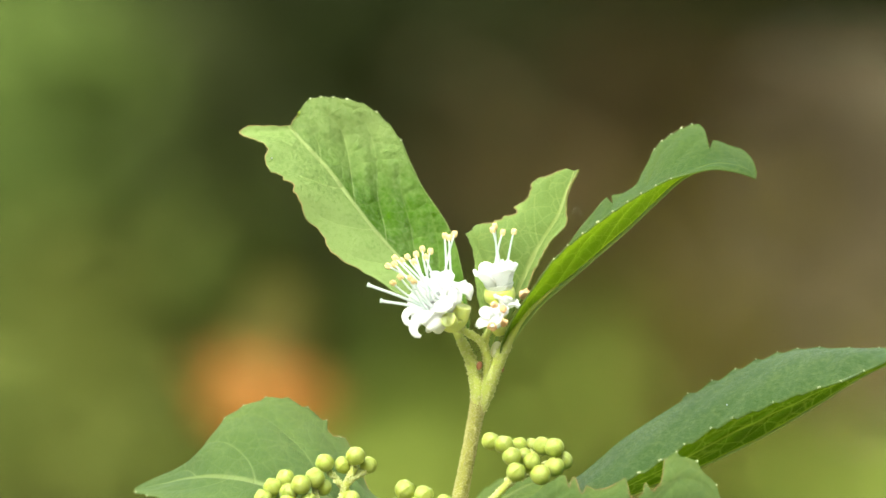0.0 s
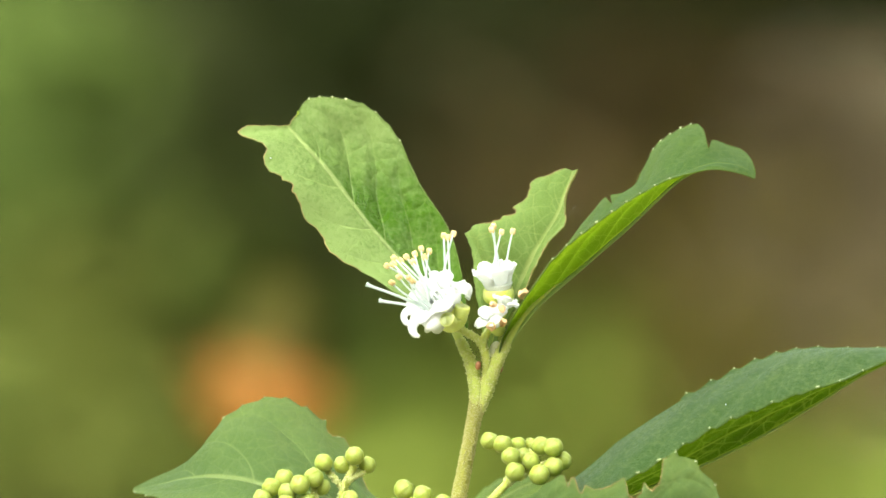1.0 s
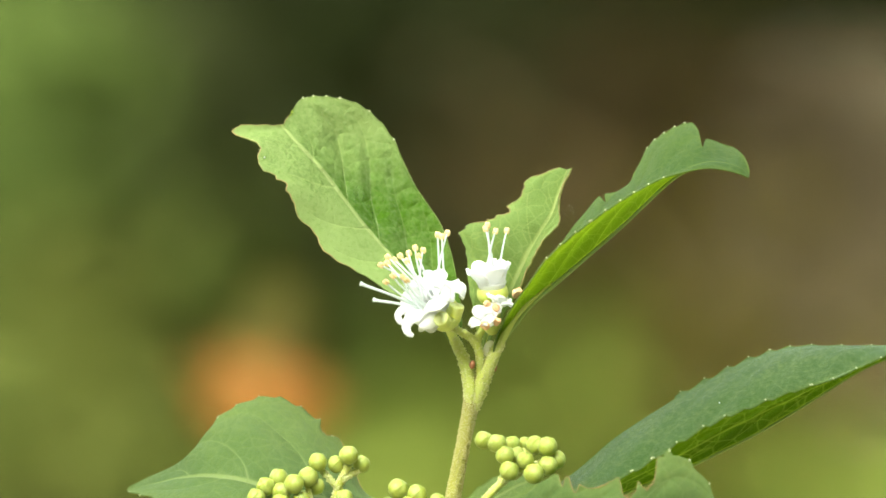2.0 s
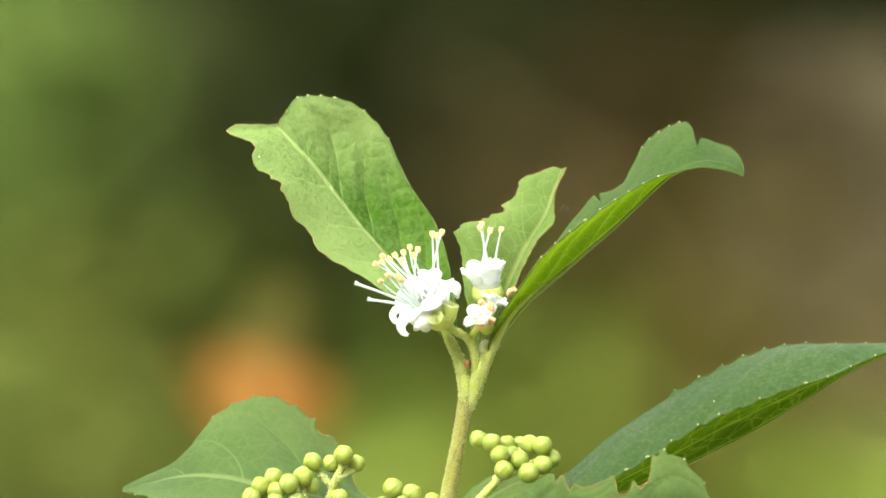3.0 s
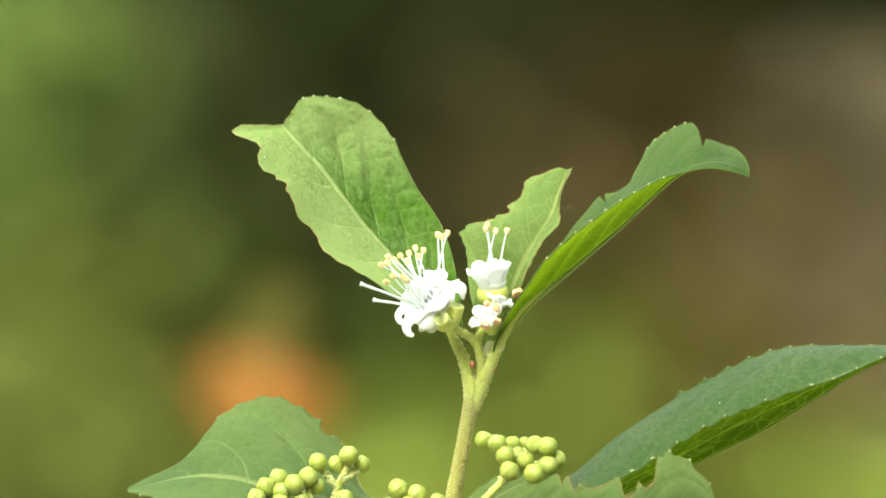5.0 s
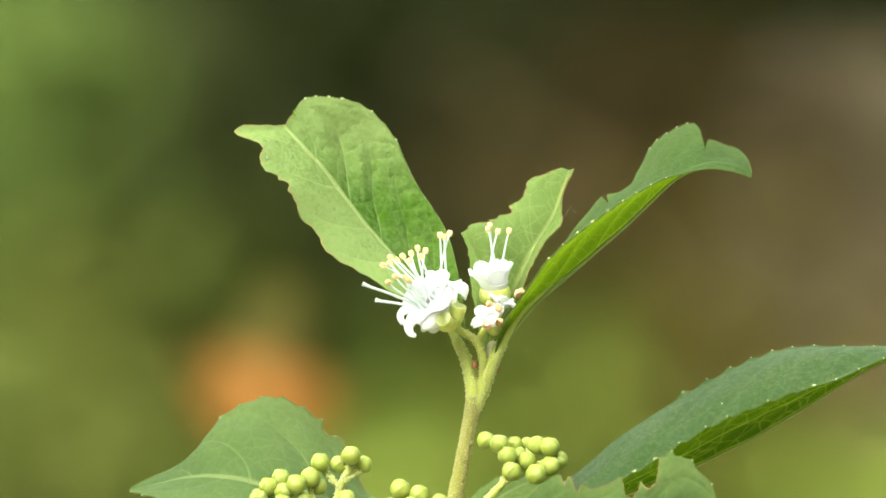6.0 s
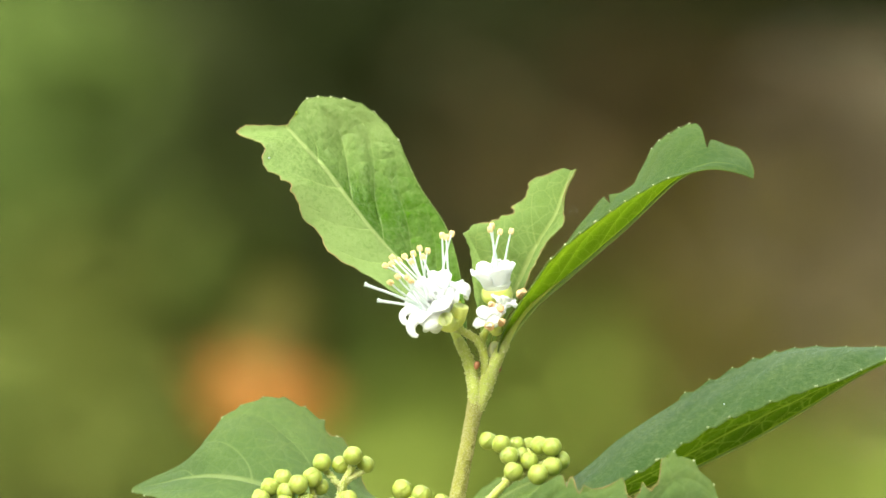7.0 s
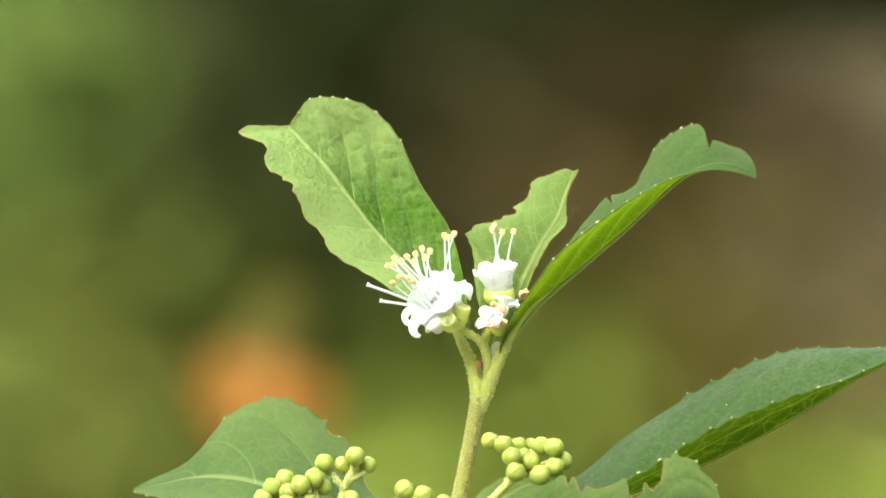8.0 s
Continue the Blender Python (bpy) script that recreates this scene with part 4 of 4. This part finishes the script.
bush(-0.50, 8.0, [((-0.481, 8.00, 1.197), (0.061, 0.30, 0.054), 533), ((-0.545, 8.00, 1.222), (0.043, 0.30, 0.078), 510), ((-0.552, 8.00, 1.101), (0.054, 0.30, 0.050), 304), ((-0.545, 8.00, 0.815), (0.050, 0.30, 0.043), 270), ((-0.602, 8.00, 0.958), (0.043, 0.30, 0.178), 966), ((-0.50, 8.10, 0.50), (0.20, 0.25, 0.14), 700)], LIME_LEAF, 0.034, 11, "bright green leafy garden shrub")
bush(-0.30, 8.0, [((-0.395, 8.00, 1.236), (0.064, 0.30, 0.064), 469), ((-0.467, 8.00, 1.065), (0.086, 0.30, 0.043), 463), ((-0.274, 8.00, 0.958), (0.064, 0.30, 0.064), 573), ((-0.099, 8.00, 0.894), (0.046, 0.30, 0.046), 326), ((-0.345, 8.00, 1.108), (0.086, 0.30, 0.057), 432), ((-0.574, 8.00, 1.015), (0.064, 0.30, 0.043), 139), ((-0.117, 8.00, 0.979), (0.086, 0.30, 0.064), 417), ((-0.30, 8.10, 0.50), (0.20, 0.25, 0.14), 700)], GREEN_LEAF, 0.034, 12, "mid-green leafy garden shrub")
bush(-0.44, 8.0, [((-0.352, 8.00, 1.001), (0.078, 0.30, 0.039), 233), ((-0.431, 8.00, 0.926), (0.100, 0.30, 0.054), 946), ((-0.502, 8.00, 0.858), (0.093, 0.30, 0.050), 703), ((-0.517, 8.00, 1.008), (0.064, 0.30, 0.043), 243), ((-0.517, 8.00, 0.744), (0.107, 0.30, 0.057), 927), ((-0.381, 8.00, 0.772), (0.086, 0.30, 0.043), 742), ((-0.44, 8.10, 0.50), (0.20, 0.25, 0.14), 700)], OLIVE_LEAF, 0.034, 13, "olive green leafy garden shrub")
bush(0.02, 8.0, [((-0.260, 8.00, 1.272), (0.078, 0.30, 0.057), 566), ((-0.317, 8.00, 1.086), (0.064, 0.30, 0.064), 417), ((-0.203, 8.00, 1.136), (0.086, 0.30, 0.078), 850), ((-0.010, 8.00, 1.151), (0.071, 0.30, 0.078), 1558), ((0.011, 8.00, 1.250), (0.086, 0.30, 0.050), 324), ((-0.370, 8.00, 0.822), (0.043, 0.30, 0.026), 55), ((-0.060, 8.00, 1.044), (0.078, 0.30, 0.078), 1169), ((0.076, 8.00, 1.122), (0.078, 0.30, 0.078), 1403), ((0.026, 8.00, 1.015), (0.071, 0.30, 0.064), 927), ((0.02, 8.10, 0.50), (0.20, 0.25, 0.14), 700)], DUSK_LEAF, 0.034, 14, "dull green garden shrub, leaf colour darkened in place of half shade")
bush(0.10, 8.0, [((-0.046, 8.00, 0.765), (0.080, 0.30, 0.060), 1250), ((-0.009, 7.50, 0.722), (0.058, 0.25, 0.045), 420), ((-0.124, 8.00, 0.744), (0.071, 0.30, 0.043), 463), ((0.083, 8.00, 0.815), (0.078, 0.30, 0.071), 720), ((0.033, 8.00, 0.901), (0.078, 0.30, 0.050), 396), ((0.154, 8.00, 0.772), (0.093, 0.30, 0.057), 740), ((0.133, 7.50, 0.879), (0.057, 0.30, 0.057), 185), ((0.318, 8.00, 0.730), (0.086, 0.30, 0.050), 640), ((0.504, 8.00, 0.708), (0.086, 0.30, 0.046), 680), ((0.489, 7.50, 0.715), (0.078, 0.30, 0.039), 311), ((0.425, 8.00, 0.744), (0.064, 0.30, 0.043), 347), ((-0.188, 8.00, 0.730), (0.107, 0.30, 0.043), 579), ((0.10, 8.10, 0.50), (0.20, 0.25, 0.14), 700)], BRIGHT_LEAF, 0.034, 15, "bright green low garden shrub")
bush(0.32, 8.0, [((0.254, 8.00, 0.958), (0.078, 0.30, 0.078), 701), ((0.347, 8.00, 1.008), (0.071, 0.30, 0.093), 921), ((0.218, 8.00, 0.822), (0.071, 0.30, 0.057), 463), ((0.333, 8.00, 0.894), (0.086, 0.30, 0.071), 618), ((0.454, 8.00, 0.851), (0.093, 0.30, 0.064), 753), ((0.283, 8.00, 1.129), (0.064, 0.30, 0.078), 510), ((0.161, 8.00, 1.029), (0.064, 0.30, 0.064), 313), ((0.333, 8.00, 0.801), (0.093, 0.30, 0.050), 351), ((0.32, 8.10, 0.50), (0.20, 0.25, 0.14), 700)], STRAW_LEAF, 0.034, 16, "straw-brown dry garden shrub")
bush(0.22, 8.0, [((0.283, 8.00, 1.236), (0.064, 0.30, 0.078), 637), ((0.168, 8.00, 1.136), (0.078, 0.30, 0.078), 935), ((0.033, 7.60, 1.093), (0.057, 0.30, 0.061), 153), ((0.118, 7.60, 1.065), (0.071, 0.30, 0.071), 515), ((0.197, 8.00, 1.229), (0.071, 0.30, 0.064), 405), ((0.190, 8.00, 1.051), (0.071, 0.30, 0.071), 579), ((0.333, 8.00, 1.186), (0.064, 0.30, 0.064), 313), ((0.361, 8.00, 1.122), (0.057, 0.30, 0.057), 206), ((0.22, 8.10, 0.50), (0.20, 0.25, 0.14), 700)], UMBER_LEAF, 0.034, 17, "umber-leaved garden shrub, leaf colour darkened in place of shade")
bush(0.50, 8.0, [((0.511, 8.00, 1.086), (0.086, 0.30, 0.078), 1275), ((0.440, 8.00, 1.143), (0.057, 0.30, 0.050), 324), ((0.475, 8.00, 0.979), (0.078, 0.30, 0.086), 1105), ((0.554, 8.00, 1.172), (0.064, 0.30, 0.043), 382), ((0.404, 8.00, 1.058), (0.057, 0.30, 0.071), 412), ((0.575, 8.00, 0.915), (0.050, 0.30, 0.086), 649), ((0.50, 8.10, 0.50), (0.20, 0.25, 0.14), 700)], TAUPE_LEAF, 0.034, 18, "grey-brown withered garden shrub")

# orange garden flower
plant = tagged(new("orange_flower"), "orange garden flower on a green stalk", "flower")
plant.location = (-0.090, 3.3, -0.005)
bm = bmesh.new()
tube(bm, [Vector((0, 0, -0.02)), Vector((0.01, 0, 0.45)), Vector((0, 0, 0.900))], [0.006, 0.005, 0.004], sides=8, steps=20)
part("stalk", bm, STEM, plant)
for k in range(11):
    bm = bmesh.new()
    a = k * math.tau / 8
    rise, reach = (0.30 + 0.40 * (k % 3), 0.046 - 0.007 * math.cos(a)) if k < 8 else (3.6, 0.066)
    d = Vector((math.cos(a), math.sin(a), rise)).normalized()
    side = d.cross(Vector((0, 0, 1))).normalized()
    rows = []
    for i in range(9):
        s = i / 8
        w = (0.019 if k < 8 else 0.022) * math.sin(math.pi * (0.12 + 0.85 * s)) + 0.002
        c = Vector((0, 0, 0.900) if k < 8 else (0, 0.035, 0.912)) + d * reach * s + Vector((0, 0, 0.012 * s * s))
        rows.append([bm.verts.new(c + side * w * u + Vector((0, 0, 0.006 * u * u))) for u in (-1, -0.5, 0, 0.5, 1)])
    fs = [bm.faces.new((p[j], p[j + 1], q[j + 1], q[j])) for p, q in zip(rows, rows[1:]) for j in range(4)]
    bmesh.ops.solidify(bm, geom=fs, thickness=0.0008)
    part("petal" if k < 8 else "sepal", bm, ORANGE if k < 8 else SEPAL, plant)


# ---- what moves: the shrub sways a little in the breeze about its foot ----
def motions():
    sway = [(0, 0), (0.2, -1.5), (0.4, -5), (0.5, -3.5), (0.7, -3), (0.9, -0.8), (1, -2), (1.1, -3.5), (1.2, -5), (1.3, -8.5), (1.4, -12.5), (1.5, -12.5), (1.6, -14), (1.7, -12.5), (2.2, -13), (2.8, -15), (2.9, -16.5), (3, -22), (3.1, -23.2), (3.2, -22.5), (3.3, -20.5), (3.4, -18), (3.5, -13.8), (3.6, -16), (3.7, -14), (3.8, -17), (3.9, -15.5), (4, -17.3), (4.1, -14), (4.2, -13), (4.3, -12), (4.4, -12.2), (4.5, -10.6), (4.6, -11.5), (4.7, -12), (5.3, -12.5), (5.8, -13), (5.9, -11.8), (6, -8.5), (6.1, -5.5), (6.2, -5.5), (6.3, -9), (6.4, -11), (6.5, -13), (6.6, -11.5), (6.7, -10), (6.8, -6.3), (7, -4.8), (7.1, -6), (7.2, -6.3), (7.3, -8.5), (7.4, -7.3), (7.5, -6.7), (7.6, -5), (7.7, -2.2), (7.8, -1), (7.9, -0.3), (8, -0.8)]
    base = mm((0.2, -2.0, -53.1))
    walk(leaf_long, [(t, Matrix.Translation(base) @ pose(0, 0, 0, 0, a * 0.013, 0) @ Matrix.Translation(-base)) for t, a in sway])
    walk(shrub, [(t, pose(FOOT.x, FOOT.y, FOOT.z - a * 0.0000115, 0, a * 0.00546, 0)) for t, a in sway])


motions()
